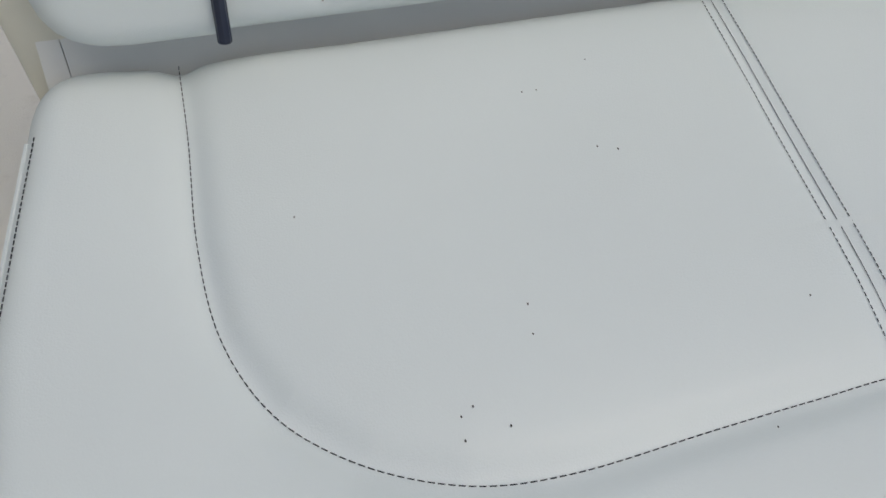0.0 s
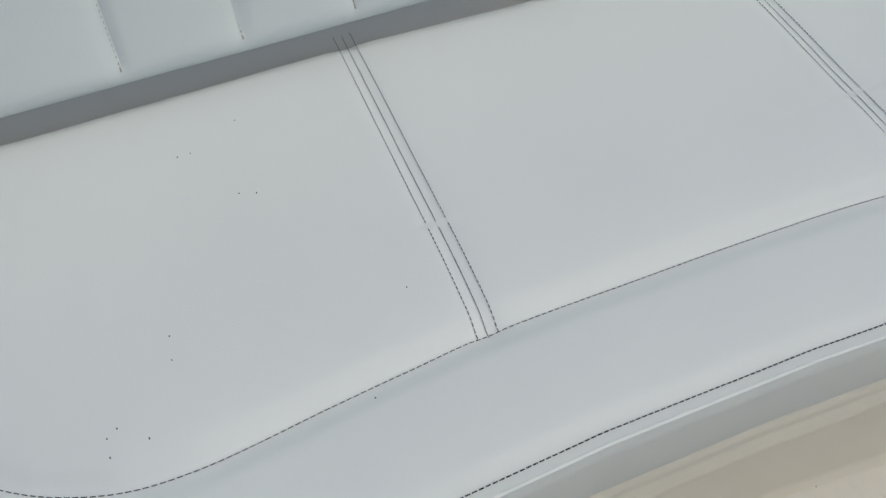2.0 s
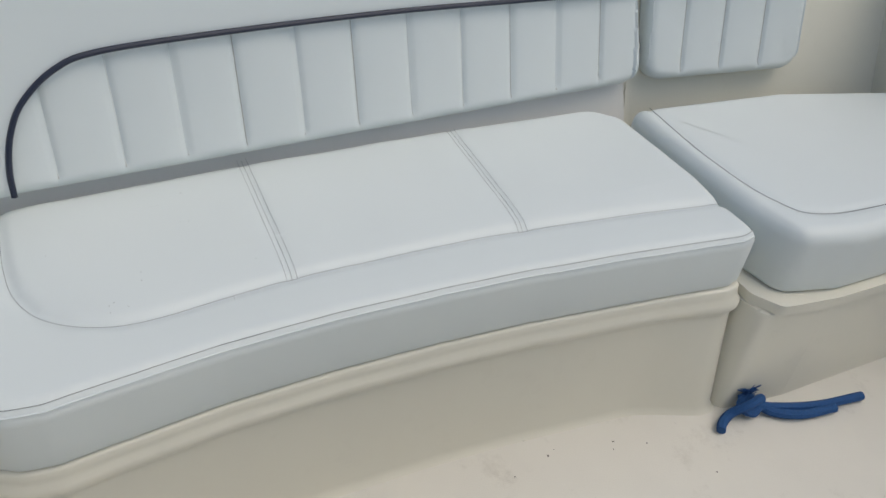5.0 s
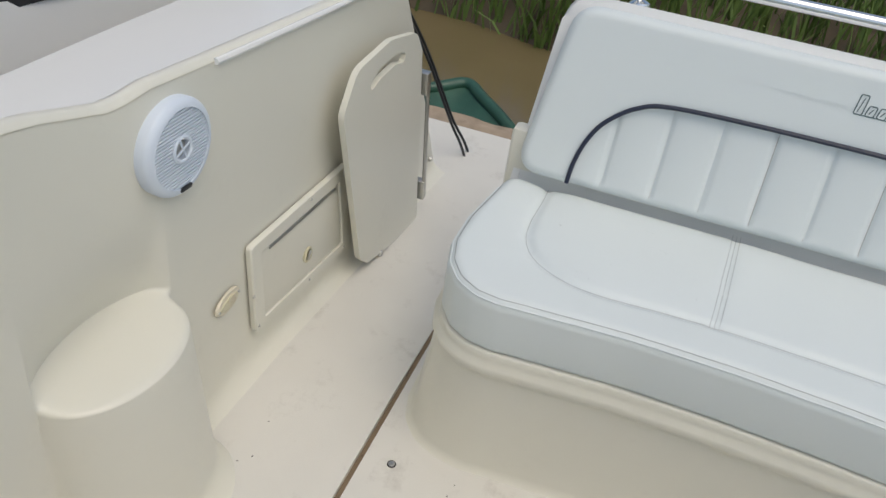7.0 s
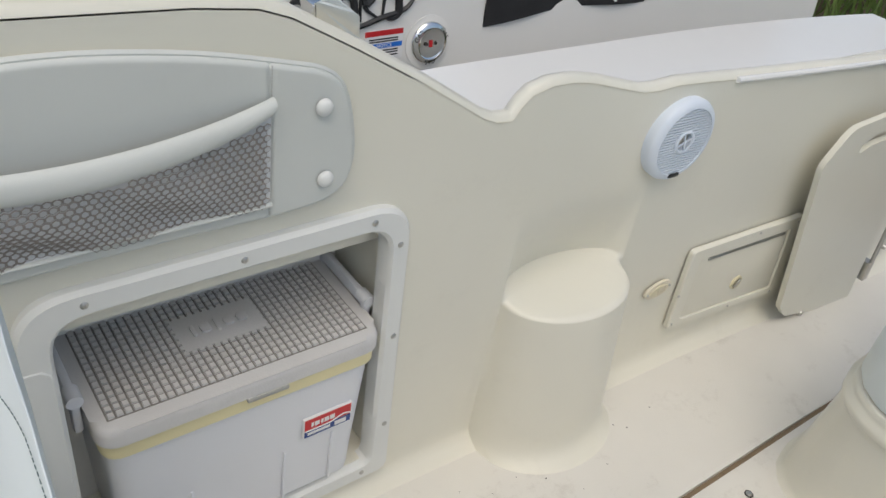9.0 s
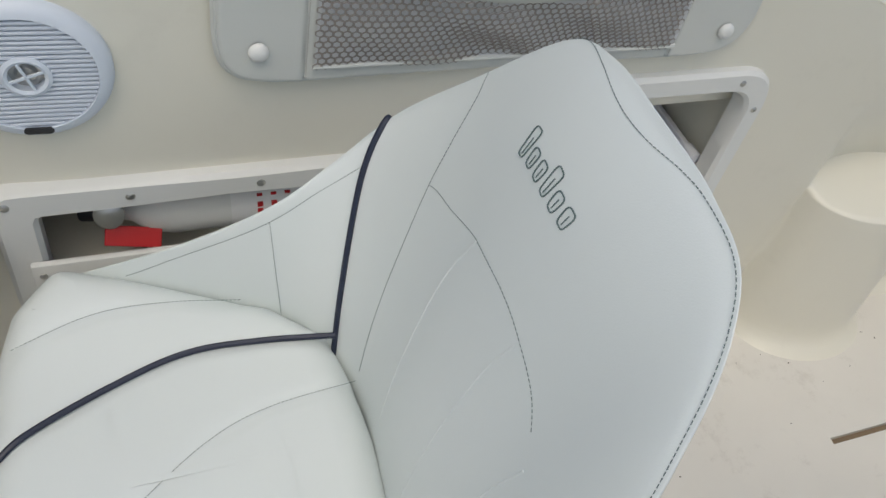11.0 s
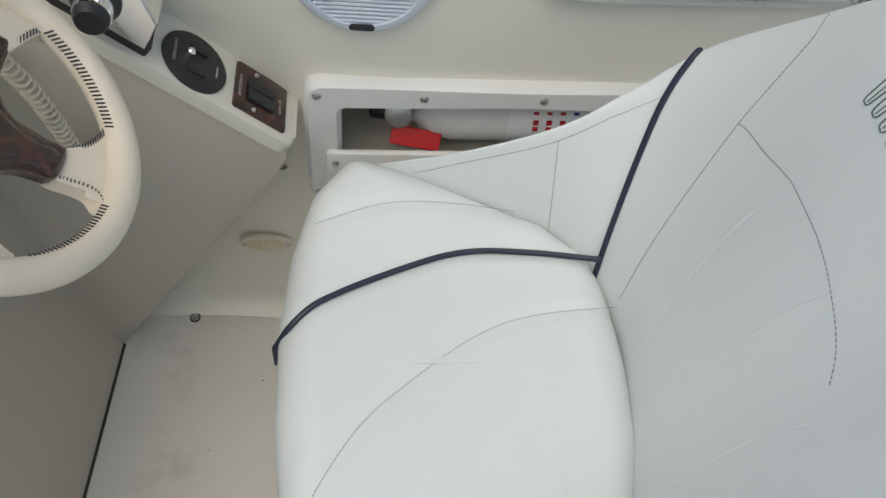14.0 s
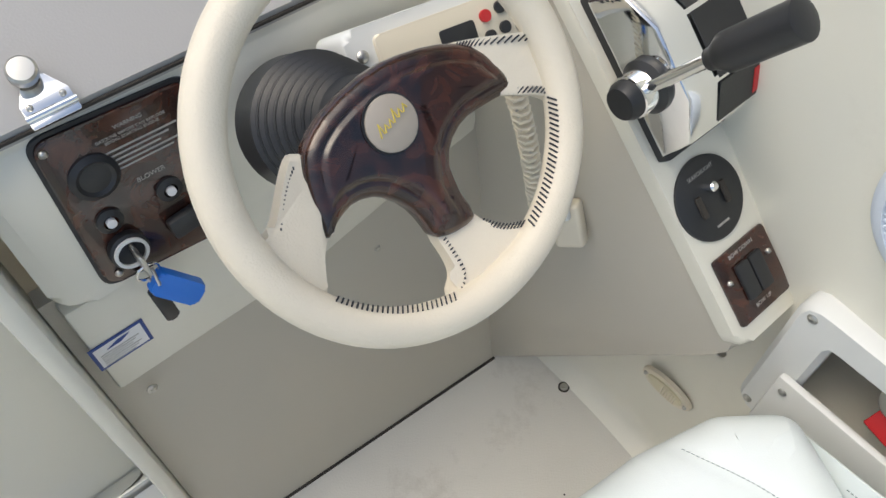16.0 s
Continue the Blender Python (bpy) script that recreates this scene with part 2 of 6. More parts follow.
def cushion(outline, z0, z1, r, height, nu=360, nv=40, centre=None, m=None, r0=0.012):
    """An upholstered slab: rounded lower and upper edges, and a top that follows height(x, y)."""
    O = resample(outline, nu)
    n = len(O)
    area = sum(O[i].x * O[(i + 1) % n].y - O[(i + 1) % n].x * O[i].y for i in range(n))
    sgn = 1 if area > 0 else -1
    N = []
    for i in range(n):
        d = (O[(i + 1) % n] - O[i - 1])
        N.append(Vector((d.y, -d.x)).normalized() * sgn)
    spine = centre or [sum((p.copy() for p in O), Vector((0, 0))) / n] * 2
    s0, s1 = Vector(spine[0]), Vector(spine[1])

    def mid(p):
        d = s1 - s0
        if d.length < 1e-6:
            return s0
        return s0 + d * max(0.0, min(1.0, (p - s0).dot(d) / d.length_squared))
    bm = bmesh.new()
    rings = []

    def ring(inset, z):
        rings.append([bm.verts.new((O[i].x - N[i].x * inset, O[i].y - N[i].y * inset, z + (height(O[i].x - N[i].x * inset, O[i].y - N[i].y * inset) if z > (z0 + z1) / 2 else 0))) for i in range(n)])
    for k in range(4):
        a = k / 3 * math.pi / 2
        ring(r0 * (1 - math.sin(a)), z0 + r0 * (1 - math.cos(a)))
    ring(0, z0 + (z1 - r - z0) * 0.5)
    for k in range(9):
        a = k / 8 * math.pi / 2
        ring(r * (1 - math.cos(a)), z1 - r + r * math.sin(a))
    I = [Vector((O[i].x - N[i].x * r, O[i].y - N[i].y * r)) for i in range(n)]
    for k in range(1, nv + 1):
        t = k / nv * 0.985
        rings.append([bm.verts.new((*(p := I[i].lerp(mid(I[i]), t)), z1 + height(p.x, p.y))) for i in range(n)])
    for a, b in zip(rings, rings[1:]):
        for i in range(n):
            bm.faces.new((a[i], a[(i + 1) % n], b[(i + 1) % n], b[i]))
    bm.faces.new(rings[0][::-1])
    bm.faces.new(rings[-1])
    return xf(bm, m)


def dashes(pts, fn, step=0.0045, length=0.003, w=0.0007, bm=None, m=None, lift=0.0006):
    """Stitches: short raised dashes along a line, laid on the surface fn(x, y)."""
    bm = bm or bmesh.new()
    P = [Vector(p) for p in pts]
    L = sum((b - a).length for a, b in zip(P, P[1:]))
    n = max(2, int(L / step))
    R = resample(P, n, closed=False)
    made = []
    for a, b in zip(R, R[1:]):
        d = (b - a)
        if d.length < 1e-6:
            continue
        d.normalize()
        s = Vector((-d.y, d.x)) * w
        e = a + d * length
        za, ze = fn(a.x, a.y) + lift, fn(e.x, e.y) + lift
        q = [(a.x - s.x, a.y - s.y, za), (e.x - s.x, e.y - s.y, ze), (e.x + s.x, e.y + s.y, ze), (a.x + s.x, a.y + s.y, za)]
        lo = [bm.verts.new(p) for p in q]
        tp = [bm.verts.new((p[0] * .5 + (a.x + e.x) * .25, p[1] * .5 + (a.y + e.y) * .25, p[2] + w)) for p in q]
        made += lo + tp
        bm.faces.new(tp)
        for k in range(4):
            bm.faces.new((lo[k], lo[(k + 1) % 4], tp[(k + 1) % 4], tp[k]))
    if m is not None:
        bmesh.ops.transform(bm, matrix=m, verts=made)
    return bm


def seg_dist(x, y, line):
    best = 9.0
    for (ax, ay), (bx, by) in zip(line, line[1:]):
        dx, dy = bx - ax, by - ay
        t = max(0.0, min(1.0, ((x - ax) * dx + (y - ay) * dy) / (dx * dx + dy * dy)))
        d = math.hypot(x - ax - t * dx, y - ay - t * dy)
        best = min(best, d)
    return best


def smooth01(a, b, x):
    t = max(0.0, min(1.0, (x - a) / (b - a)))
    return t * t * (3 - 2 * t)


def text(name, body, size, m, material, parent, depth=0.0004):
    cu = bpy.data.curves.new(name, 'FONT')
    cu.body, cu.size, cu.extrude, cu.align_x, cu.align_y = body, size, depth, 'CENTER', 'CENTER'
    tmp = bpy.data.objects.new(name, cu)
    scene.collection.objects.link(tmp)
    dg = bpy.context.evaluated_depsgraph_get()
    me = bpy.data.meshes.new_from_object(tmp.evaluated_get(dg))
    bpy.data.objects.remove(tmp)
    me.transform(m)
    me.materials.clear()
    me.materials.append(material)
    ob = new(name, me)
    ob.parent = parent
    return ob


def frame_m(o, xdir, zdir):
    """A pose with origin o, local x along xdir and local z along zdir."""
    z = Vector(zdir).normalized()
    x = Vector(xdir)
    x = (x - z * x.dot(z)).normalized()
    y = z.cross(x)
    return Matrix(((x.x, y.x, z.x, o[0]), (x.y, y.y, z.y, o[1]), (x.z, y.z, z.z, o[2]), (0, 0, 0, 1)))


def screw(o, n, r=0.0055, parent=None):
    m = frame_m(o, (0.3, 0.5, 0.8) if abs(n[2]) < 0.9 else (1, 0, 0), n)
    bm = lathe([(r, 0), (r, 0.0012), (r * 0.75, 0.0024), (r * 0.3, 0.003), (0, 0.0031)], 14)
    for a in (0, 90):
        c = box(-r * 0.6, r * 0.6, -r * 0.12, r * 0.12, 0.0028, 0.0034)
        bmesh.ops.rotate(c, cent=(0, 0, 0), matrix=Matrix.Rotation(radians(a), 3, 'Z'), verts=c.verts[:])
        me = bpy.data.meshes.new("tmp")
        c.to_mesh(me)
        c.free()
        bm.from_mesh(me)
        bpy.data.meshes.remove(me)
    return part("screw", xf(bm, m), STEEL, parent)


def stitch3(pts, step=0.0045, r=0.0006, fill=0.65):
    """Stitches along a line in space."""
    bm = bmesh.new()
    P = [Vector(p) for p in pts]
    L = sum((b - a).length for a, b in zip(P, P[1:]))
    R = resample(P, max(3, int(L / step)), closed=False)
    for a, b in zip(R, R[1:]):
        tube([a, a.lerp(b, fill)], r, 4, False, bm)
    return bm


# ---- setting: ground, water, bank ----
def ground_z(x, y):
    bank = smooth01(4.6, 5.4, x + 0.25 * math.sin(y * 1.3) + 0.12 * math.sin(y * 3.1))
    far = smooth01(6, 16, abs(y)) if x < 4.6 else 0
    return -1.25 + 0.95 * bank + 0.75 * far + 0.05 * noise.noise(Vector((x * 0.9, y * 0.9, 0)))


def ground_xy(u, v):
    a, b = 2 * u - 1, 2 * v - 1
    x = 4.9 + 7 * a + 900 * a ** 7
    y = 0 + 9 * b + 900 * b ** 7
    return Vector((x, y, ground_z(x, y)))


tagged(part("ground", sheet(ground_xy, 120, 120), MUD), "muddy canal bed and bank under grass", "ground", kind="structure")
tagged(part("water", sheet(lambda u, v: Vector((-9 + 15 * u, -14 + 28 * v, -0.62)), 12, 12), WATER), "still brown canal water", "water", kind="structure")

rng = random.Random(4)
bm = bmesh.new()
for k in range(26000):
    y = rng.uniform(-7, 9)
    x = 4.72 + 5.5 * rng.random() ** 2.2
    z = ground_z(x, y)
    if z < -0.66:
        continue
    h = rng.uniform(0.12, 0.42) * (1.3 if x < 5.8 else 0.8)
    a, w = rng.uniform(0, 6.28), rng.uniform(0.005, 0.013)
    lx, ly = rng.gauss(-0.05, 0.10), rng.gauss(0, 0.10)
    d = Vector((math.cos(a), math.sin(a), 0)) * w
    p0 = Vector((x, y, z - 0.02))
    p1 = p0 + Vector((lx * 0.35, ly * 0.35, h * 0.6))
    p2 = p0 + Vector((lx, ly, h))
    v = [bm.verts.new(q) for q in (p0 - d, p0 + d, p1 + d * 0.8, p1 - d * 0.8)]
    t = bm.verts.new(p2)
    bm.faces.new(v)
    bm.faces.new((v[3], v[2], t))
tagged(part("grass", bm, GRASS), "long green grass on the canal bank", "grass", kind="stuff")


# ---- setting: cockpit liner ----
def wall_base(x):
    return 0.772 - 0.03 * max(0.0, x - 0.3) + 0.02 * smooth01(-0.6, -0.9, x)


def bump(x, a, b):
    t = (x - a) / (b - a)
    return math.sqrt(max(0.0, 1 - (2 * t - 1) ** 2)) if 0 < t < 1 else 0.0


LEDGE = 0.362


def wall_y(x, z):
    y = wall_base(x)
    y += (0.074 * bump(x, 0.552, 0.842)) * smooth01(LEDGE, LEDGE + 0.012, z) * (1 - smooth01(LEDGE - 0.08, 0.54, z)) + 0.007 * math.sin(math.pi * max(0.0, min(1.0, (x - 0.535) / 0.335))) ** 1.5 * smooth01(LEDGE, LEDGE + 0.012, z)
    k = 1 - smooth01(LEDGE - 0.012, LEDGE + 0.002, z)
    grow = 0.030 * max(0.0, 1 - z / LEDGE)
    y -= k * (0.100 + grow * 0.9) * bump(x, 0.552 - grow * 0.4, 0.838 + grow)
    y -= 0.035 * max(0.0, 1 - z / 0.035) ** 2
    return y


TOP = [(-1.6, 0.99), (-0.4, 0.97), (0.02, 0.952), (0.09, 0.944), (0.13, 0.930), (0.21, 0.886), (0.32, 0.822), (0.43, 0.752),
       (0.455, 0.741), (0.485, 0.738), (0.497, 0.757), (0.515, 0.774), (0.55, 0.783), (0.60, 0.781), (0.65, 0.770), (0.71, 0.752),
       (0.765, 0.737), (0.80, 0.736), (0.85, 0.741), (0.98, 0.731), (1.2, 0.716), (1.4, 0.703), (1.75, 0.685)]


def top_z(x):
    for (a, za), (b, zb) in zip(TOP, TOP[1:]):
        if x <= b:
            return za + (zb - za) * max(0, (x - a)) / (b - a)
    return TOP[-1][1]


def end_x(z):
    return 1.72 + 0.59 * (0.70 - z)


def floor_z(x, y):
    return -0.05 * max(0.0, x - 1.15)


OPEN = [(-0.180, 0.312, 0.085, 0.612), (-0.695, -0.19, 0.365, 0.520)]
xs = sorted(set([round(-1.45 + 0.05 * k, 4) for k in range(20)] + [round(-0.45 + 0.03 * k, 4) for k in range(33)] +
            [round(0.54 + 0.0075 * k, 4) for k in range(46)] + [round(0.9 + 0.05 * k, 4) for k in range(17)] + [p[0] for p in TOP if -1.5 < p[0] < 1.7] +
            [o for q in OPEN for o in q[:2]]))
zs = sorted(set([0, 0.005, 0.012, 0.02, 0.035, 0.06, 0.12, 0.2, 0.28, 0.33] + [LEDGE - 0.014 + 0.0028 * k for k in range(11)] + [0.42, 0.48, 0.56, 0.64] +
            [o for q in OPEN for o in q[2:]]))
bm = bmesh.new()
grid = []
for x in xs:
    col = []
    for z in zs + ["a", "b", "c", "d", "e", "f", "g", "h"]:
        tz = top_z(x)
        th = 0.0
        if isinstance(z, str):
            k = "abcdefgh".index(z)
            if k < 3:
                zz = 0.64 + (tz - 0.012 - 0.64) * (k + 1) / 3
            else:
                an = (k - 3) / 4 * math.pi
                zz = tz - 0.014 + 0.014 * math.sin(an)
                th = 0.014 - 0.014 * math.cos(an)
        else:
            zz = z
        s = smooth01(1.2, 1.7, x)
        xx = x if s == 0 else x + s * (end_x(zz) - 1.70)
        col.append(bm.verts.new((xx, wall_y(xx, zz) + th, zz + floor_z(xx, 0) * max(0, 1 - zz / 0.5))))
    lowv = bm.verts.new((col[-1].co.x, col[-1].co.y + 0.004, 0.55))
    col.append(lowv)
    grid.append(col)
for i in range(len(xs) - 1):
    for j in range(len(grid[0]) - 1):
        xm = (xs[i] + xs[i + 1]) / 2
        zm = (zs[j] + zs[j + 1]) / 2 if j + 1 < len(zs) else 9
        if any(a < xm < b and c < zm < d for a, b, c, d in OPEN):
            continue
        bm.faces.new((grid[i][j], grid[i + 1][j], grid[i + 1][j + 1], grid[i][j + 1]))
wall = tagged(part("wall_starboard", bm, GEL, angle=60), "cream moulded fibreglass cockpit side with step pod", "wall", kind="structure")


def recess(name, x0, x1, z0, z1, y0, y1, material):
    bm = bmesh.new()
    c = [(x0, z0), (x1, z0), (x1, z1), (x0, z1)]
    o = [bm.verts.new((x, y0, z)) for x, z in c]
    i = [bm.verts.new((x, y1, z)) for x, z in c]
    for k in range(4):
        bm.faces.new((o[k], o[(k + 1) % 4], i[(k + 1) % 4], i[k]))
    bm.faces.new(i)
    # outer skin gives the liner its thickness
    o2 = [bm.verts.new((x + (0.004 if x > (x0 + x1) / 2 else -0.004), y0 + 0.004, z + (0.004 if z > (z0 + z1) / 2 else -0.004))) for x, z in c]
    i2 = [bm.verts.new((v.co.x, y1 + 0.004, v.co.z)) for v in o2]
    for k in range(4):
        bm.faces.new((o2[k], o2[(k + 1) % 4], i2[(k + 1) % 4], i2[k]))
    bm.faces.new(i2)
    return tagged(part(name, bm, material, smooth=False), "cream moulded recess in the cockpit side", "recess", kind="structure")


recess("trim_cooler_recess", -0.180, 0.312, 0.085, 0.612, 0.772, 1.08, GEL)
recess("trim_locker_recess", -0.695, -0.19, 0.365, 0.520, 0.772, 0.95, GEL)

# floor: hatch panel, side passage and the groove between them
tagged(part("floor", sheet(lambda u, v: Vector((0.60 + 1.90 * u, 0.441 + 0.45 * v, floor_z(0.60 + 1.90 * u, 0))), 40, 6, 0.02, (0, 0, -1)), FLOOR), "scuffed cream non-skid cockpit floor", "floor", kind="structure")
tagged(part("floor_hatch", box(0.60, 1.6, -1.7, 0.428, -0.02, 0.0), FLOOR), "cream non-skid floor hatch panel with fine dirt", "floor", kind="structure")
tagged(part("floor_groove", box(0.60, 1.6, 0.4285, 0.4405, -0.03, -0.010), GROOVE), "dark drain groove beside the floor hatch", "floor", kind="structure")

tagged(part("floor_helm", box(-1.5, 0.60, -1.7, 0.89, -0.02, 0.0), FLOOR), "cream non-skid floor at the helm", "floor", kind="structure")

# side deck and hull
def deck_edge(x):
    return 0.985 - 0.012 * max(0.0, x) - 0.1 * max(0.0, x - 1.0) ** 2


tagged(part("deck", sheet(lambda u, v: Vector((-1.5 + 3.25 * u, (wall_y(min(1.7, -1.5 + 3.25 * u), 0.9) + 0.022) * (1 - v) + v * (deck_edge(-1.5 + 3.25 * u)), 0.712 - 0.012 * max(0, -1.5 + 3.25 * u - 0.6))), 60, 4, 0.02, (0, 0, -1)), GELW), "glossy white fibreglass side deck", "deck", kind="structure")
tagged(part("hull", sheet(lambda u, v: Vector((-1.5 + 3.3 * u, deck_edge(-1.5 + 3.3 * u) - 0.1 * v, 0.692 - 0.012 * max(0, -1.5 + 3.3 * u - 0.6) - 1.4 * v)), 30, 4, 0.02, (0, -1, 0)), GELW), "white outer hull side", "hull", kind="structure")
tagged(part("trim", tube([(x, wall_y(x, 0.9) - 0.002, top_z(x) - 0.012) for x in [1.0 + 0.05 * k for k in range(15)]], 0.006, 8), GELW), "white rubbing strip along the coaming edge", "trim", kind="structure")

# transom sill past the bench and plain far sides of the cockpit
tagged(part("transom_step", box(1.62, 2.25, 0.33, 0.86, -0.42, -0.0615, 0.02), GELW), "white transom step at the stern", "step", kind="structure")
tagged(part("wall_port", box(-1.5, 2.0, -1.72, -1.68, -0.02, 0.75, 0.01), GEL), "cream cockpit side to port", "wall", kind="structure")
tagged(part("wall_forward", box(-1.52, -1.46, -1.7, 0.9, -0.02, 1.0, 0.01), GEL), "cream forward bulkhead", "wall", kind="structure")


# ---- stern bench ----
bench_thing = root("stern_bench", "white vinyl stern bench with pleated back on a cream base", "bench")
FRONT = [(1.008, 0.290), (1.023, 0.175), (1.028, 0.02), (1.027, -0.138), (1.018, -0.30), (1.004, -0.452), (0.970, -0.694), (0.948, -0.835)]
b_out = [(1.462, 0.350), (1.25, 0.373), (1.15, 0.371), (1.088, 0.355), (1.044, 0.325), (1.019, 0.285), (1.012, 0.24), (1.017, 0.185)] + FRONT[2:] + [(0.955, -0.872), (1.36, -0.888), (1.415, -0.84), (1.440, -0.533), (1.456, -0.134), (1.455, 0.15)]
b_rad = [0.045] + [0.05] * 7 + [0.05] * (len(FRONT) - 3) + [0.02, 0.025, 0.05, 0.06, 0.1, 0.1, 0.1]
B_OUT = round_poly(b_out, b_rad)
INSET = [(1.452, 0.257), (1.38, 0.256), (1.299, 0.257), (1.235, 0.250), (1.185, 0.228), (1.150, 0.190), (1.128, 0.142), (1.122, 0.09), (1.1265, 0.012), (1.1295, -0.05), (1.132, -0.108),
         (1.128, -0.21), (1.124, -0.301), (1.118, -0.40), (1.108, -0.490), (1.085, -0.66), (1.05, -0.868)]
SEAM1 = [(1.458, -0.130), (1.131, -0.108)]
SEAM2 = [(1.424, -0.523), (1.106, -0.490)]


def bench_h(x, y):
    h = -0.055 * (x - 1.13) if x > 1.13 else -0.01 * (1.13 - x)
    d = seg_dist(x, y, INSET)
    h -= 0.007 * math.exp(-(d / 0.011) ** 2) + 0.005 * math.exp(-(d / 0.04) ** 2)
    for s in (SEAM1, SEAM2):
        d = seg_dist(x, y, s)
        h -= 0.0022 * math.exp(-(d / 0.010) ** 2)
    h += 0.0015 * noise.noise(Vector((x * 9, y * 9, 1)))
    return h


bench = part("seat_cushion", cushion(B_OUT, 0.306, 0.424, 0.026, bench_h, 620, 60, ((1.24, 0.16), (1.20, -0.66))), VINYL, bench_thing, "white vinyl cushion with stitched inset panel")


def bench_top(x, y):
    return 0.424 + bench_h(x, y)


def offset_line(line, d):
    out = []
    for i, p in enumerate(line):
        a, b = Vector(line[max(0, i - 1)]), Vector(line[min(len(line) - 1, i + 1)])
        t = (b - a).normalized()
        out.append((p[0] - t.y * d, p[1] + t.x * d))
    return out


INS = [tuple(p) for p in spline(INSET, 200)]
part("inset_stitching", dashes(INS, bench_top, 0.0050, 0.0036, 0.00034), THREAD, bench, "dark thread round the inset panel")
for s in (SEAM1, SEAM2):
    bm = bmesh.new()
    for d, w in ((-0.0078, 0.0003), (0.0078, 0.0003)):
        dashes(offset_line(s, d), bench_top, 0.0040, 0.0028, w, bm)
    dashes(s, bench_top, 0.0030, 0.0030, 0.00022, bm)
    part("panel_stitching", bm, THREAD, bench, "triple row of dark stitches")
OL = resample(B_OUT, 620)


def inset_edge(d):
    out = []
    for i in range(620):
        t = OL[(i + 1) % 620] - OL[i - 1]
        n = Vector((t.y, -t.x)).normalized()
        p = OL[i] + n * d
        if p.x > 1.40 or p.y < -0.862 or (p.x > 1.2 and p.y < 0):
            continue
        out.append((p.x, p.y))
    k = max(range(len(out)), key=lambda i: out[i][0])
    return out[k:] + out[:k] if out[(k + 1) % len(out)][0] < out[k][0] - 1e-9 and (k + 1) < len(out) else out


_c = (1.25, -0.25)
_s = 1 if (Vector(inset_edge(0.011)[40]) - Vector(_c)).length < (Vector(inset_edge(-0.011)[40]) - Vector(_c)).length else -1
EDGE = inset_edge(0.011 * _s)
WELT = inset_edge(0.0045 * _s)
part("edge_stitching", dashes(EDGE, lambda x, y: 0.4194 + bench_h(x, y), 0.0046, 0.0034, 0.00045), THREAD, bench, "dark stitching along the front edge")
part("edge_welt", tube([(x, y, 0.4130 + bench_h(x, y)) for x, y in WELT], 0.0018, 6), VINYL, bench)

LOOP = resample(B_OUT, 300)
bm = bmesh.new()
rings = []
cx, cy = 1.25, -0.25
for z, k in ((0.0, 0.012), (0.006, 0.004), (0.018, 0.0), (0.10, -0.002), (0.238, -0.004), (0.247, -0.003), (0.253, 0.003), (0.259, 0.0075), (0.268, 0.009), (0.276, 0.0075), (0.281, 0.002), (0.290, 0.001), (0.301, 0.001), (0.3055, -0.004)):
    ring = []
    for p in LOOP:
        out = Vector((p.x - cx, (p.y - cy) * 0.35)).normalized()
        flare = 0.030 * smooth01(0.25, 0.36, p.y) * (1 - z / 0.3)
        end = smooth01(-0.70, -0.872, p.y) * (1 - z / 0.34) * smooth01(1.2, 1.0, p.x)
        ring.append(bm.verts.new((p.x + out.x * k - 0.045 * end, p.y + out.y * k + flare - 0.020 * end, z)))
    rings.append(ring)
for a, b in zip(rings, rings[1:]):
    for i in range(300):
        bm.faces.new((a[i], a[(i + 1) % 300], b[(i + 1) % 300], b[i]))
bm.faces.new(rings[-1])
part("base", bm, GEL, bench_thing, "cream moulded fibreglass base", angle=70)
part("back_panel", box(1.475, 1.52, -1.0, 0.362, 0.24, 0.50, 0.01), GEL, bench_thing)

LEAN = radians(17.6)


def back_frame(o, turn):
    up = Vector((math.sin(LEAN) * math.cos(turn), math.sin(LEAN) * math.sin(turn), math.cos(LEAN)))
    xl = Vector((math.sin(turn), -math.cos(turn), 0))
    return frame_m(o, xl, xl.cross(up))


PIPING = [(-0.222, -0.012), (-0.219, 0.03), (-0.206, 0.08), (-0.180, 0.125), (-0.128, 0.166), (-0.06, 0.184), (0.13, 0.190), (0.43, 0.190), (0.77, 0.180), (0.962, 0.176)]


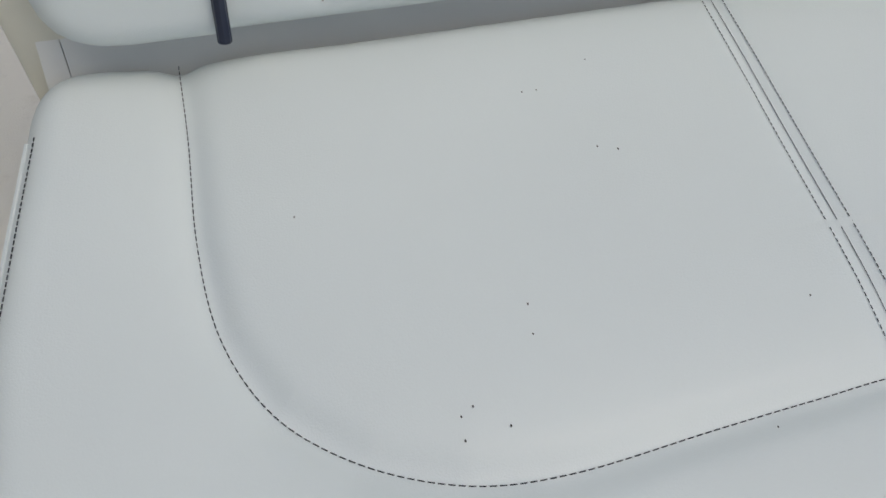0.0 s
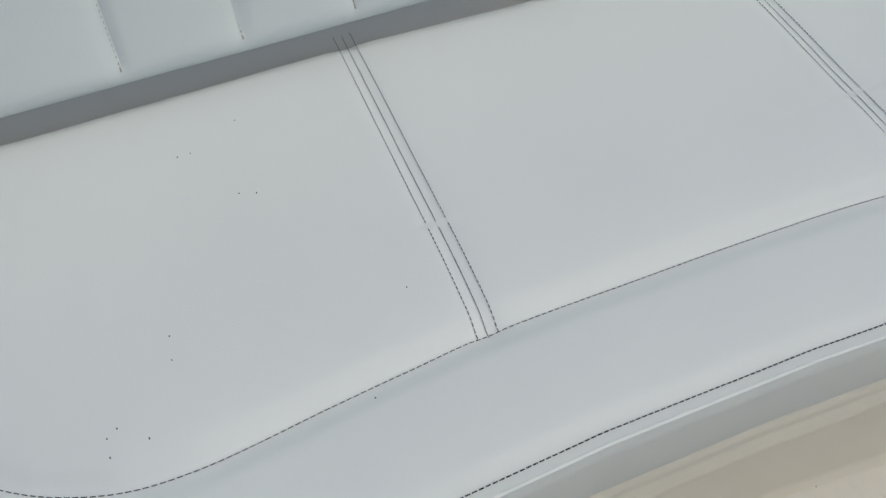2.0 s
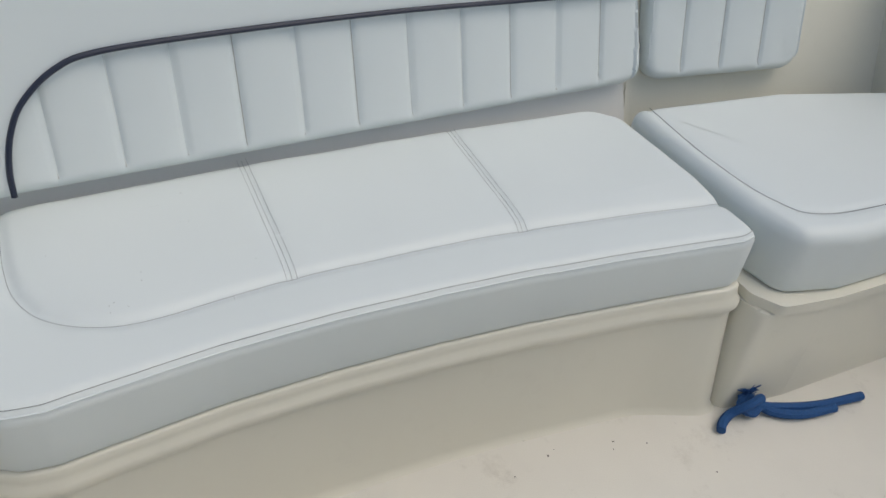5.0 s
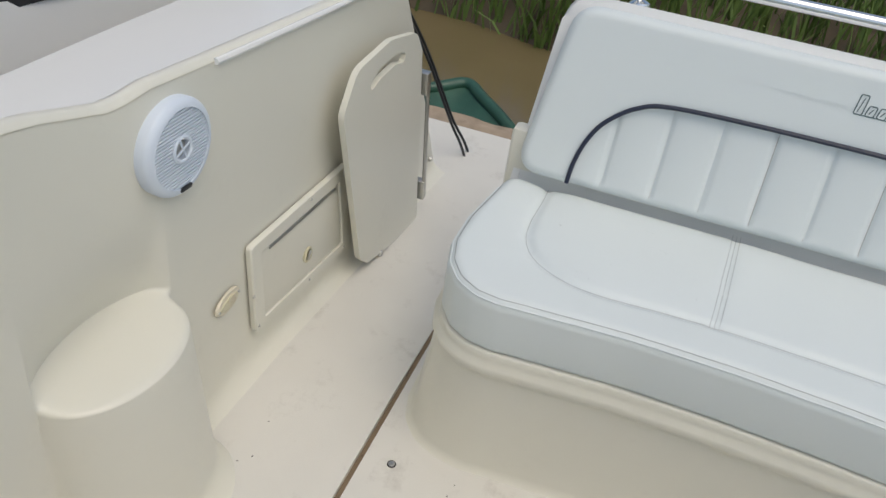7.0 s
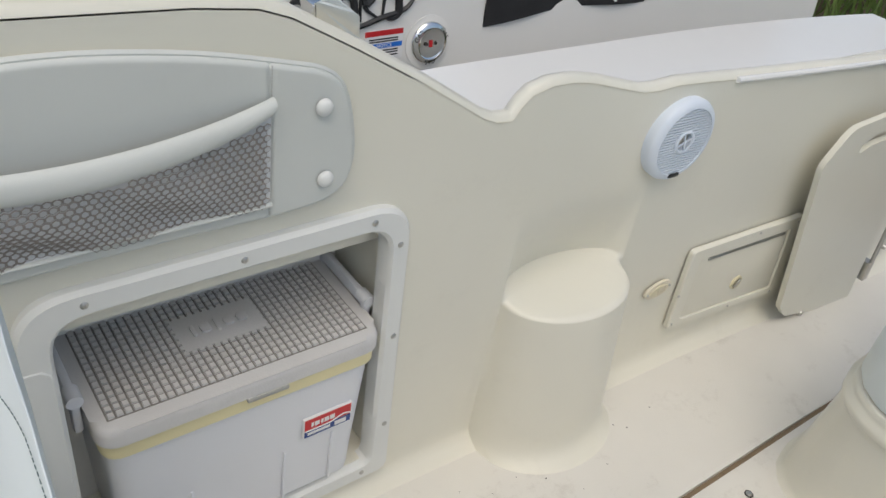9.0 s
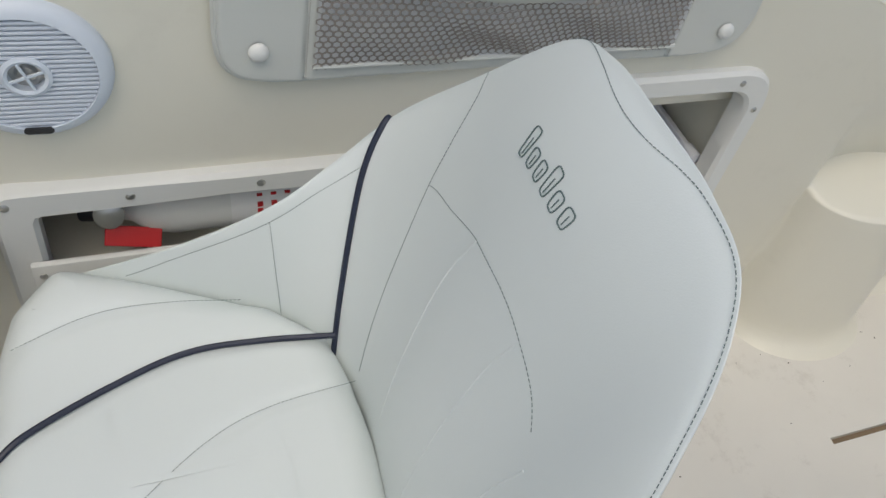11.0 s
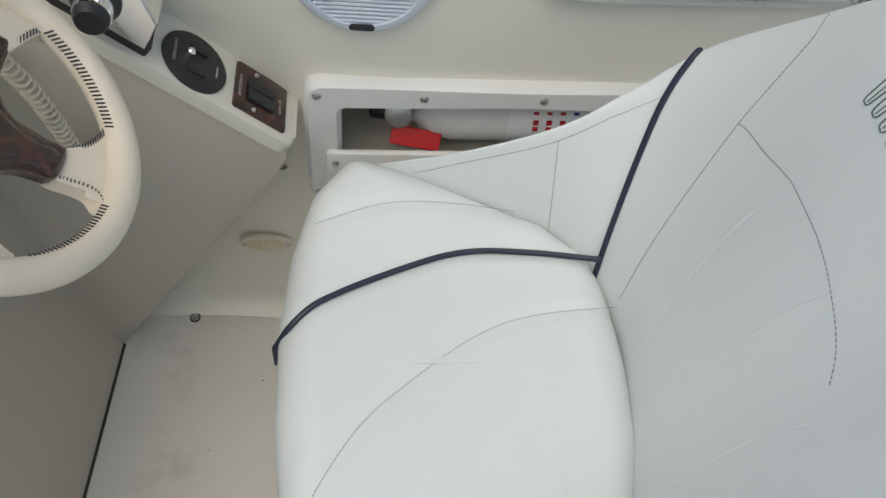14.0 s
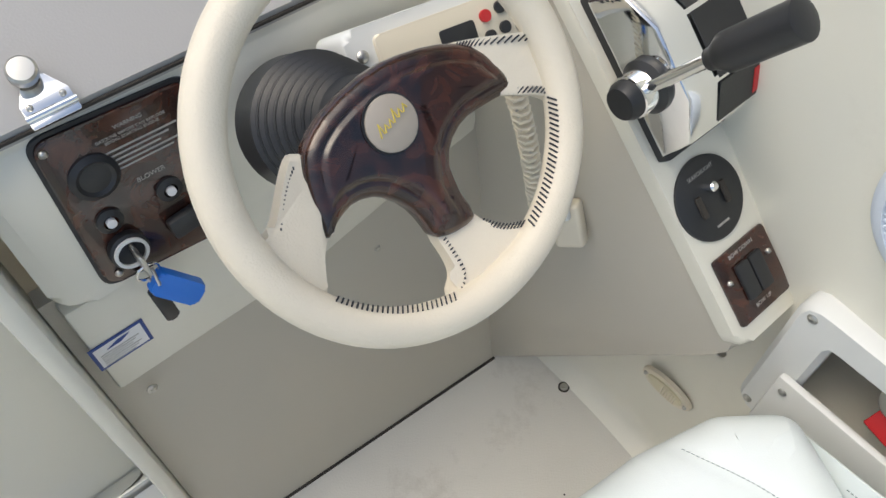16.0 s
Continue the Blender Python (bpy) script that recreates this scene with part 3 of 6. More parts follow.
def backrest(owner, label, out, rad, pip, channels, m):
    P = [tuple(p) for p in spline(pip, 90)]

    def pip_v(u):
        best = -1
        for (a, va), (b, vb) in zip(P, P[1:]):
            if min(a, b) <= u <= max(a, b) and abs(b - a) > 1e-6:
                best = max(best, va + (vb - va) * (u - a) / (b - a))
        return best

    def hgt(u, v):
        h = 0.0
        pv = pip_v(u)
        if pv > 0:
            h -= 0.006 * (1 - smooth01(-0.012, 0.004, v - pv))
            if v < pv:
                for c in channels:
                    h -= (0.006 * math.exp(-((u - c) / 0.0045) ** 2) + 0.003 * math.exp(-((u - c) / 0.02) ** 2)) * smooth01(-0.012, 0.012, v)
        h += 0.0012 * noise.noise(Vector((u * 8, v * 8, 3)))
        return h
    ob = part("backrest", cushion(round_poly(out, rad), -0.055, 0.0, 0.022, hgt, 640, 50, ((out[0][0] + 0.17, 0.262), (out[1][0] - 0.17, 0.262)), m), VINYL, owner, label)
    part("piping", xf(tube([(u, v, hgt(u, v) + 0.004) for u, v in P], 0.0046, 8), m), PIPE, ob, "navy blue piping")
    for c in channels:
        pv = pip_v(c)
        if pv > 0.03:
            part("channel_stitching", dashes([(c, 0.0), (c, pv - 0.004)], hgt, 0.0045, 0.0040, 0.0007, m=m), GREYT, ob)
    e = resample(round_poly([(p[0] * 1.0 + (0.012 if p[0] < 0.3 else -0.012), p[1] + (0.010 if p[1] < 0.1 else -0.012)) for p in out], [max(0.01, r - 0.01) for r in rad]), 220)
    e = [(p.x, p.y) for p in e if p.y > 0.03]
    i0 = min(range(len(e)), key=lambda i: (e[i][0] + 2 * e[i][1]))
    part("edge_stitching", dashes(e[i0:] + e[:i0], lambda u, v: hgt(u, v) - 0.004, 0.005, 0.0034, 0.0006, m=m), GREYT, ob)
    return ob, hgt


GREYT = mat("grey_thread", (0.42, 0.41, 0.38), 0.8, bump=0.0)
MB = back_frame((1.432, 0.0, 0.447), 0.0)
CH = [-0.157, -0.057, 0.041, 0.139, 0.242, 0.344, 0.450, 0.557, 0.664, 0.770, 0.876]
b_back, b_h = backrest(bench_thing, "white vinyl bench backrest with pleated panel and navy piping",
                       [(-0.338, -0.016), (0.988, -0.016), (0.950, 0.335), (-0.292, 0.335)], [0.05, 0.05, 0.05, 0.06], PIPING, CH, MB)


def emblem(name, m, fn, L, parent, material, n=6):
    """A plain outline mark of stitched loops in place of the maker's lettering."""
    bm = bmesh.new()
    w = L / (n + 1.2)
    for i in range(n):
        h = w * (1.9 if i == 0 else 1.5 if i == 3 else 1.0)
        c = -L / 2 + w * (0.7 + i * 1.05)
        shape = round_poly([(c - w * 0.42, -w * 0.5), (c + w * 0.36, -w * 0.5), (c + w * 0.55, h - w * 0.5), (c - w * 0.2, h - w * 0.5)], w * 0.18, 4)
        tube([(p.x, p.y, fn(p.x, p.y) + 0.0006) for p in shape], 0.0011, 5, True, bm)
        tube([(c - w * 0.1, -w * 0.28, fn(c, 0) + 0.0006), (c + w * 0.22, h - w * 0.75, fn(c, 0) + 0.0006)], 0.0009, 5, False, bm)
    tube([(-L / 2 + w * 0.4, -w * 0.5, fn(-L / 2, -w * 0.5) + 0.0006), (L / 2 - w * 0.2, -w * 0.5, fn(L / 2, -w * 0.5) + 0.0006)], 0.0009, 5, False, bm)
    return part(name, xf(bm, m), material, parent, "outlined thread emblem")


emblem("emblem", MB @ pose(0.305, 0.262, 0), lambda u, v: b_h(u + 0.305, v + 0.262), 0.135, b_back, THREAD_G)

part("shell", prism(round_poly([(-0.352, -0.14), (0.985, -0.14), (0.94, 0.352), (-0.318, 0.352)], [0.02, 0.02, 0.05, 0.06]), -0.15, -0.052, 0.02, MB), GELW, bench_thing)
rail = root("stern_rail", "polished stainless stern rail on round foot flanges", "rail")
part("bar", tube([MB @ Vector((u, 0.415, -0.085)) for u in (-0.24, 0.0, 0.3, 0.6, 0.95)], 0.0125, 12), CHROME, rail)
for u in (-0.185, 0.55):
    p0, p1 = MB @ Vector((u, 0.350, -0.085)), MB @ Vector((u - 0.012, 0.410, -0.085))
    post = part("post", tube([p0, p1], 0.0095, 12), CHROME, rail)
    part("flange", lathe([(0.024, 0), (0.024, 0.004), (0.017, 0.010), (0.012, 0.013), (0.0, 0.013)], 24, frame_m(p0, (1, 0, 0), p1 - p0)), CHROME, post)

# port end of the seating
corner = root("corner_seat", "white vinyl corner seat with pleated back on a cream base", "seat")
P_OUT = round_poly([(1.385, -0.925), (1.02, -0.915), (0.915, -0.935), (0.882, -1.05), (0.86, -1.55), (1.25, -1.60), (1.34, -1.30)], [0.03, 0.06, 0.05, 0.06, 0.05, 0.05, 0.1])
P_SEAM = [(1.37, -0.965), (1.20, -0.950), (1.06, -0.955), (0.975, -0.985), (0.945, -1.05), (0.93, -1.2), (0.92, -1.5)]


def pseat_h(x, y):
    d = seg_dist(x, y, P_SEAM)
    return -0.004 * math.exp(-(d / 0.010) ** 2) - 0.03 * (x - 1.1)


p_seat = part("seat_cushion", cushion(P_OUT, 0.285, 0.418, 0.03, pseat_h, 300, 40, ((1.12, -1.1), (1.08, -1.42))), VINYL, corner)
part("stitching", dashes([tuple(p) for p in spline(P_SEAM, 120)], lambda x, y: 0.418 + pseat_h(x, y), 0.005, 0.0035, 0.0008), THREAD, p_seat)
part("base", prism(round_poly([(1.40, -0.895), (0.950, -0.888), (0.897, -0.902), (0.875, -1.05), (0.85, -1.62), (1.40, -1.62)], [0.01, 0.03, 0.03, 0.03, 0.01, 0.01]), 0.0, 0.262, 0.012), GEL, corner)
part("lip", prism(round_poly([(1.40, -0.903), (0.938, -0.893), (0.886, -0.925), (0.866, -1.05), (0.84, -1.62), (1.40, -1.62)], [0.01, 0.03, 0.03, 0.03, 0.01, 0.01]), 0.2625, 0.2845, 0.008), GEL, corner)
MP = back_frame((1.430, -0.998, 0.447), radians(-8))
p_back, _h = backrest(corner, "white vinyl corner backrest with pleats and navy piping",
                      [(0.0, -0.016), (0.40, -0.016), (0.40, 0.335), (-0.015, 0.335)], [0.05, 0.05, 0.05, 0.05],
                      [(0.002, 0.178), (0.14, 0.176), (0.27, 0.173), (0.394, 0.170)], [0.085, 0.185, 0.290], MP)
part("shell", prism(round_poly([(-0.02, -0.20), (0.72, -0.20), (0.72, 0.352), (-0.025, 0.352)], 0.02), -0.15, -0.052, 0.02, MP), GEL, corner)

rope = root("dock_rope", "frayed blue dock rope knotted on the floor", "rope")
rr = random.Random(2)
part("line", tube(spline([(0.80, -1.12, 0.012), (0.815, -1.04, 0.012), (0.845, -0.985, 0.014), (0.875, -0.965, 0.022), (0.885, -0.945, 0.034), (0.872, -0.925, 0.026), (0.855, -0.945, 0.018), (0.87, -0.975, 0.03), (0.862, -0.93, 0.04), (0.872, -0.90, 0.016), (0.862, -0.872, 0.012), (0.85, -0.858, 0.012)], 120), 0.0095, 8), ROPE, rope)
part("second_line", tube(spline([(0.868, -0.945, 0.03), (0.85, -1.0, 0.014), (0.82, -1.09, 0.011), (0.80, -1.2, 0.011)], 50), 0.0095, 8), ROPE, rope)
bm = bmesh.new()
for k in range(60):
    a = rr.uniform(0, 6.28)
    o = Vector((0.884, -0.948, 0.04))
    d = Vector((math.cos(a) * 0.6 + 0.3, math.sin(a), rr.uniform(0.3, 1.2))).normalized() * rr.uniform(0.02, 0.045)
    tube([o, o + d * 0.6, o + d + Vector((0, 0, -0.006))], 0.0012, 4, False, bm)
part("frayed_end", bm, ROPE, rope)

# seat corner beside the camera's way
co = root("companion_seat", "white vinyl companion seat back on a cream base", "seat")
part("back", box(0.02, 0.392, -0.60, -0.045, 0.30, 0.822, 0.012, 3), VINYL, co)
part("base", box(0.0, 0.35, -0.58, -0.06, 0.0, 0.30, 0.01), GEL, co)


# ---- fittings on the cockpit side ----
WM = frame_m((0, 0, 0), (1, 0, 0), (0, -1, 0))


def on_wall(x, z, turn=0.0, off=0.0):
    """A pose on the cockpit side: local x aft, local y up, local z into the cockpit."""
    y = wall_y(x, z)
    return Matrix.Translation((x, y - off, z)) @ Matrix.Rotation(turn, 4, 'Z') @ frame_m((0, 0, 0), (1, 0, 0), (0, -1, 0))


def speaker(x, z, label, off=0.0):
    m = on_wall(x, z, radians(-2), off) @ Matrix.Scale(0.89, 4)
    ob = root("wall_speaker", label, "speaker", "round wall speakers")
    part("bezel", lathe([(0.089, -off - 0.004), (0.0895, 0.006), (0.087, 0.012), (0.080, 0.017), (0.0735, 0.0185), (0.0725, 0.014), (0.0725, 0.004)], 56, m), SPKW, ob)
    part("backing", lathe([(0.0, 0.004), (0.0725, 0.004)], 40, m), DARK, ob)
    for k in range(23):
        y = -0.0671 + k * 0.0061
        w = math.sqrt(max(0, 0.0728 ** 2 - y * y))
        spans = [(-w, w)] if abs(y) > 0.025 else [(-w, -math.sqrt(0.025 ** 2 - y * y)), (math.sqrt(0.025 ** 2 - y * y), w)]
        for a, b in spans:
            if b - a > 0.004:
                part("slat", box(a, b, y - 0.0019, y + 0.0019, 0.010, 0.0165, 0.0006, 1, m), SPKW, ob)
    part("hub_ring", lathe([(0.0262, 0.008), (0.0262, 0.018), (0.022, 0.020), (0.0185, 0.018), (0.0185, 0.006)], 36, m), SPKW, ob)
    part("tweeter", lathe([(0.0185, 0.008), (0.012, 0.009), (0.009, 0.013), (0.0, 0.015)], 28, m), STEEL, ob, "metallic tweeter dome")
    for a in (20, 110):
        part("grille_bar", box(-0.0185, 0.0185, -0.0016, 0.0016, 0.0165, 0.0195, 0.0005, 1, m @ Matrix.Rotation(radians(a), 4, 'Z')), SPKW, ob)
    part("badge", prism(round_poly([(-0.016, -0.0795), (0.016, -0.0795), (0.016, -0.0715), (-0.016, -0.0715)], 0.004), 0.0165, 0.0195, 0.001, m), BLACK, ob, "small dark oval badge")
    return ob


speaker(0.879, 0.625, "pale blue-white round slatted speaker on the cream side", 0.007)
speaker(-0.643, 0.70, "white round slatted speaker above the helm recess")


def courtesy_light(x, z, label, tilt=0.0, off=0.004, lean=0.0):
    m = on_wall(x, z, 0.0, off) @ Matrix.Rotation(tilt, 4, 'Z')
    m2 = m @ Matrix.Rotation(lean, 4, 'X')
    m = m2 if m2.col[2].z >= m.col[2].z else m @ Matrix.Rotation(-lean, 4, 'X')
    ob = root("courtesy_light", label, "light", "oval courtesy lights")
    oval = [(0.040 * math.cos(a) * (1 if abs(math.cos(a)) < 0.7 else 1), 0.020 * math.sin(a)) for a in [2 * math.pi * k / 32 for k in range(32)]]
    part("rim", prism(oval, 0.0, 0.006, 0.003, m), CREAMP, ob)
    part("lens", prism([(0.72 * a, 0.62 * b) for a, b in oval], 0.006, 0.009, 0.002, m), LENS, ob, "yellowed ribbed lens")
    for k in range(6):
        part("rib", box(-0.004 + k * 0.004, -0.002 + k * 0.004, -0.010, 0.010, 0.0085, 0.0105, 0.0004, 1, m), CREAMP, ob)
    for s in (-0.033, 0.033):
        p = m @ Vector((s, 0, 0.006))
        screw(p, (0, -1, 0), 0.003, ob)


courtesy_light(0.992, 0.238, "oval cream courtesy light with yellowed lens", radians(6))
courtesy_light(-0.788, 0.188, "oval cream courtesy light low by the helm footwell", 0.0, 0.006)

# glove locker with hinged door
lk = root("glove_locker", "cream hinged locker door in a raised frame", "locker")
L4 = [(1.080, 0.098), (1.500, 0.066), (1.468, 0.312), (1.068, 0.322)]
i4 = [(1.118, 0.118), (1.462, 0.092), (1.430, 0.280), (1.106, 0.292)]
lm = Matrix.Translation((-0.008, 0, 0)) @ frame_m((0, wall_base(1.08) + 0.0324 - 0.004, 0), (1, -0.03, 0), (-0.03, -1, 0))
part("frame", ring_prism(round_poly(L4, 0.012, 4), round_poly(i4, 0.006, 4), 0.0, 0.013, lm, 0.003), GEL, lk)
part("door", prism(round_poly([(1.1195, 0.1195), (1.4605, 0.0940), (1.4290, 0.2780), (1.1075, 0.2900)], 0.005, 3), 0.0, 0.010, 0.002, lm), GEL, lk)
part("hinge", xf(tube([(1.135, 0.2830, 0.011), (1.412, 0.2730, 0.011)], 0.0035, 8), lm), STEEL, lk, "dull steel piano hinge")
la = part("latch", lathe([(0.019, 0.009), (0.019, 0.013), (0.015, 0.015), (0.013, 0.0115), (0.0, 0.011)], 28, lm @ pose(1.292, 0.165, 0)), LENS, lk, "yellowed turn latch")
part("latch_bar", box(-0.012, 0.012, -0.004, 0.004, 0.011, 0.018, 0.002, 1, lm @ pose(1.292, 0.165, 0, 0, 0, 55)), STEEL, la)
for q in ((1.074, 0.20), (1.30, 0.307), (1.45, 0.298), (1.488, 0.19), (1.30, 0.090), (1.09, 0.112), (1.47, 0.077)):
    screw(lm @ Vector((q[0], q[1], 0.012)), (-0.03, -1, 0), 0.0035, lk)

# hinged serving board hung on the side
sb = root("serving_board", "cream plastic serving board with hand slot, folded against the side", "board")
bmx = frame_m((-0.005, 0.770, 0), (1, -0.045, 0), (-0.045, -1, 0.0))
bo = round_poly([(1.350, 0.49), (1.405, 0.572), (1.56, 0.588), (1.705, 0.560), (1.748, 0.50), (1.835, -0.035), (1.808, -0.052), (1.52, 0.006), (1.474, 0.05)], [0.03, 0.05, 0.06, 0.05, 0.03, 0.02, 0.02, 0.03, 0.02])
so = round_poly([(1.468, 0.520), (1.515, 0.540), (1.60, 0.546), (1.648, 0.530), (1.640, 0.508), (1.595, 0.520), (1.52, 0.514), (1.475, 0.498)], 0.010)
bm = bmesh.new()
rims = []
for outline in (resample(bo, 120), resample(so, 60)):
    v = [bm.verts.new((p.x, p.y, 0.012)) for p in outline]
    rims += [bm.edges.new((v[k - 1], v[k])) for k in range(len(v))]
bmesh.ops.triangle_fill(bm, use_beauty=True, use_dissolve=False, edges=rims)
up = bmesh.ops.extrude_face_region(bm, geom=bm.faces[:])
for v in up["geom"]:
    if isinstance(v, bmesh.types.BMVert):
        v.co.z = 0.026
part("board", xf(bm, bmx), GEL, sb, angle=30)
part("stay", tube([bmx @ Vector((1.795, 0.395, 0.032)), bmx @ Vector((1.85, 0.060, 0.032))], 0.0055, 8), STEEL, sb, "steel folding stay")
for q in ((1.794, 0.40), (1.851, 0.055)):
    part("bracket", box(-0.011, 0.011, -0.032, 0.032, 0.0, 0.036, 0.004, 2, bmx @ pose(q[0], q[1], 0, 0, 0, 8)), STEEL, sb)
part("foot", lathe([(0.009, 0), (0.009, 0.022), (0.006, 0.026), (0, 0.026)], 16, bmx @ pose(1.60, -0.012, 0.004)), STEEL, sb)
for q in ((1.90, 0.282), (2.06, 0.028)):
    bt = tagged(part("bolt", lathe([(0.0085, 0), (0.0085, 0.003), (0.006, 0.009), (0, 0.010)], 12, frame_m((q[0], wall_y(q[0], q[1]) - 0.001, q[1]), (1, 0, 0), (0, -1, 0))), STEEL), "small steel bolt head on the cream side", "bolt", "bolts at the stern")

# floor fasteners
for q in ((0.958, 0.372), (-0.921, 0.752)):
    sn = root("floor_snap", "steel carpet snap on the cockpit floor", "snap", "floor snaps")
    part("stud", lathe([(0.007, 0), (0.0066, 0.002), (0.0042, 0.0025), (0.0038, 0.005), (0, 0.0055)], 20, Matrix.Translation((q[0], q[1], 0))), STEEL, sn)
    part("washer", lathe([(0.009, 0), (0.009, 0.001), (0.0065, 0.0015)], 20, Matrix.Translation((q[0], q[1], 0))), DARK, sn)
dr = random.Random(9)
bm = bmesh.new()
for k in range(260):
    x, y = dr.uniform(-0.9, 1.0), dr.uniform(-0.8, 0.70)
    r = dr.uniform(0.0008, 0.0022)
    o = Vector((x, y, 0.0004))
    vs = [bm.verts.new(o + Vector((math.cos(a) * r * dr.uniform(0.5, 1.6), math.sin(a) * r, dr.uniform(0, 0.0008)))) for a in (0, 1.2, 2.4, 3.8, 5.2)]
    bm.faces.new(vs)
tagged(part("grit", bm, DARK), "fine dark grit scattered on the floor", "grit", kind="stuff")
bm = bmesh.new()
for x, y in ((1.391, -0.012), (1.370, 0.040), (1.309, -0.004), (1.314, 0.008), (1.185, -0.071), (1.214, 0.086), (1.160, 0.138), (1.164, 0.131), (1.148, 0.139), (1.196, 0.089), (1.37, 0.03), (1.15, 0.115), (1.30, 0.2), (1.12, -0.02)):
    r = 0.0008
    vs = [bm.verts.new((x + math.cos(a) * r * dr.uniform(0.6, 1.5), y + math.sin(a) * r * 0.7, bench_top(x, y) + 0.0006)) for a in (0, 1.2, 2.4, 3.8, 5.2)]
    bm.faces.new(vs)
tagged(part("specks", bm, DARK), "dark specks of dirt on the bench cushion", "dirt", kind="stuff")

# net pocket panel
pk = root("storage_pocket", "white padded panel with brown net pocket", "pocket")
PO = chaikin([(-0.462, 0.74), (-0.458, 0.685), (-0.42, 0.663), (-0.30, 0.665), (0.0, 0.667), (0.15, 0.663), (0.205, 0.672), (0.228, 0.71), (0.218, 0.79), (0.195, 0.842), (0.12, 0.862), (0.02, 0.886), (-0.12, 0.903), (-0.25, 0.895), (-0.36, 0.864), (-0.425, 0.847), (-0.460, 0.81)])
pm = frame_m((0, 0.768, 0), (1, 0, 0), (0, -1, 0)) @ pose(-0.0105, 0.0125, 0) @ Matrix.Scale(0.985, 4, (1, 0, 0))


def pad_h(x, z):
    return -0.004 * math.exp(-((x + 0.368) / 0.003) ** 2) - 0.004 * math.exp(-((x - 0.108) / 0.003) ** 2)


part("panel", cushion(PO, -0.004, 0.016, 0.006, pad_h, 420, 40, ((-0.33, 0.77), (0.10, 0.77)), pm, 0.003), VINYL_P, pk)
part("border", xf(tube([(p.x, p.y, 0.006) for p in resample(PO, 220)], 0.0048, 6, True), pm), VINYL_P, pk)


def top_of_net(x):
    t = (x + 0.368) / 0.476
    return 0.812 - 0.034 * math.sin(math.pi * min(1, max(0, t))) ** 0.8 - 0.006 * t


def net_out(x, z):
    t = (x + 0.368) / 0.476
    return 0.023 + 0.022 * math.sin(math.pi * min(1, max(0, t))) * smooth01(0.682, 0.76, z) + 0.004 * math.sin(x * 40 + z * 70) * math.sin(math.pi * min(1, max(0, t)))


bm = bmesh.new()
s = 0.0056
for row in range(0, 24):
    for c in range(0, 52):
        hx = -0.358 + c * s * 1.72 + (s * 0.86 if row % 2 else 0)
        hz = 0.690 + row * s * 1.5 * 0.84
        if hx > 0.104 or hz > top_of_net(hx) - 0.002:
            continue
        pts = []
        for ri in (1.0, 0.70):
            pts.append([bm.verts.new(pm @ Vector((hx + s * ri * math.sin(a), hz + s * 0.84 * ri * math.cos(a), net_out(hx + s * ri * math.sin(a), hz) + (0.0 if ri == 1 else 0.0007)))) for a in [math.pi / 3 * k for k in range(6)]])
        for k in range(6):
            bm.faces.new((pts[0][k], pts[0][(k + 1) % 6], pts[1][(k + 1) % 6], pts[1][k]))
part("net", bm, MESHM, pk, "brown hexagonal net")
part("backing", sheet(lambda u, v: pm @ Vector((-0.360 + 0.466 * u, 0.688 + (top_of_net(-0.360 + 0.466 * u) - 0.688) * v, 0.0212)), 40, 3), PAD, pk)
part("roll", sheet(lambda u, v: pm @ Vector(((xx := -0.370 + 0.480 * u), top_of_net(xx) + 0.014 + 0.015 * math.cos(v * math.pi * 1.0) * (0.55 + 0.6 * math.sin(math.pi * u) ** 0.5), 0.018 + 0.022 * math.sin(math.pi * u) ** 0.7 + 0.011 * math.sin(v * math.pi))), 60, 10), VINYL_P, pk, "padded white pocket edge")
part("lower_edge", xf(tube([(-0.362, 0.688, 0.021), (-0.1, 0.688, 0.022), (0.108, 0.688, 0.021)], 0.0032, 8), pm), VINYL_P, pk)
for u0 in (-0.368, 0.108):
    part("seam", xf(stitch3([(u0, 0.672 if u0 < 0 else 0.67, 0.0175), (u0, 0.866, 0.0175)], 0.004), pm), GREYT, pk)
for q in ((-0.42, 0.709), (-0.423, 0.802), (0.175, 0.804), (0.182, 0.705)):
    part("button", lathe([(0.0108, 0.018), (0.0106, 0.0215), (0.008, 0.0245), (0.004, 0.0258), (0, 0.026)], 24, pm @ pose(q[0], q[1], 0)), PLASTIC, pk)

# cooler recess frame and cooler
pm = frame_m((0, 0.768, 0), (1, 0, 0), (0, -1, 0))
cf = root("recess_frame", "white rounded plastic frame screwed round the cooler recess", "frame", "recess frames")
fo = resample(round_poly([(-0.205, 0.045), (0.342, 0.045), (0.320, 0.639), (-0.205, 0.639)], [0.03, 0.02, 0.07, 0.07], 10), 160)
fi = resample(round_poly([(-0.165, 0.083), (0.301, 0.083), (0.288, 0.602), (-0.165, 0.602)], [0.02, 0.02, 0.05, 0.05], 10), 160)
part("frame", ring_prism(fo, fi, -0.022, 0.012, pm, 0.006), PLASTIC, cf)
for q in ((0.256, 0.620), (0.066, 0.620), (-0.125, 0.620), (0.304, 0.568), (0.314, 0.385), (0.321, 0.176), (0.285, 0.066), (0.1, 0.064)):
    screw(pm @ Vector((q[0], q[1], 0.0115)), (0, -1, 0), 0.005, cf)

ck = root("cooler", "grey-white plastic cooler with waffle lid standing in the recess", "cooler")


def taper(z):
    return 0.012 * (0.375 - z) / 0.28


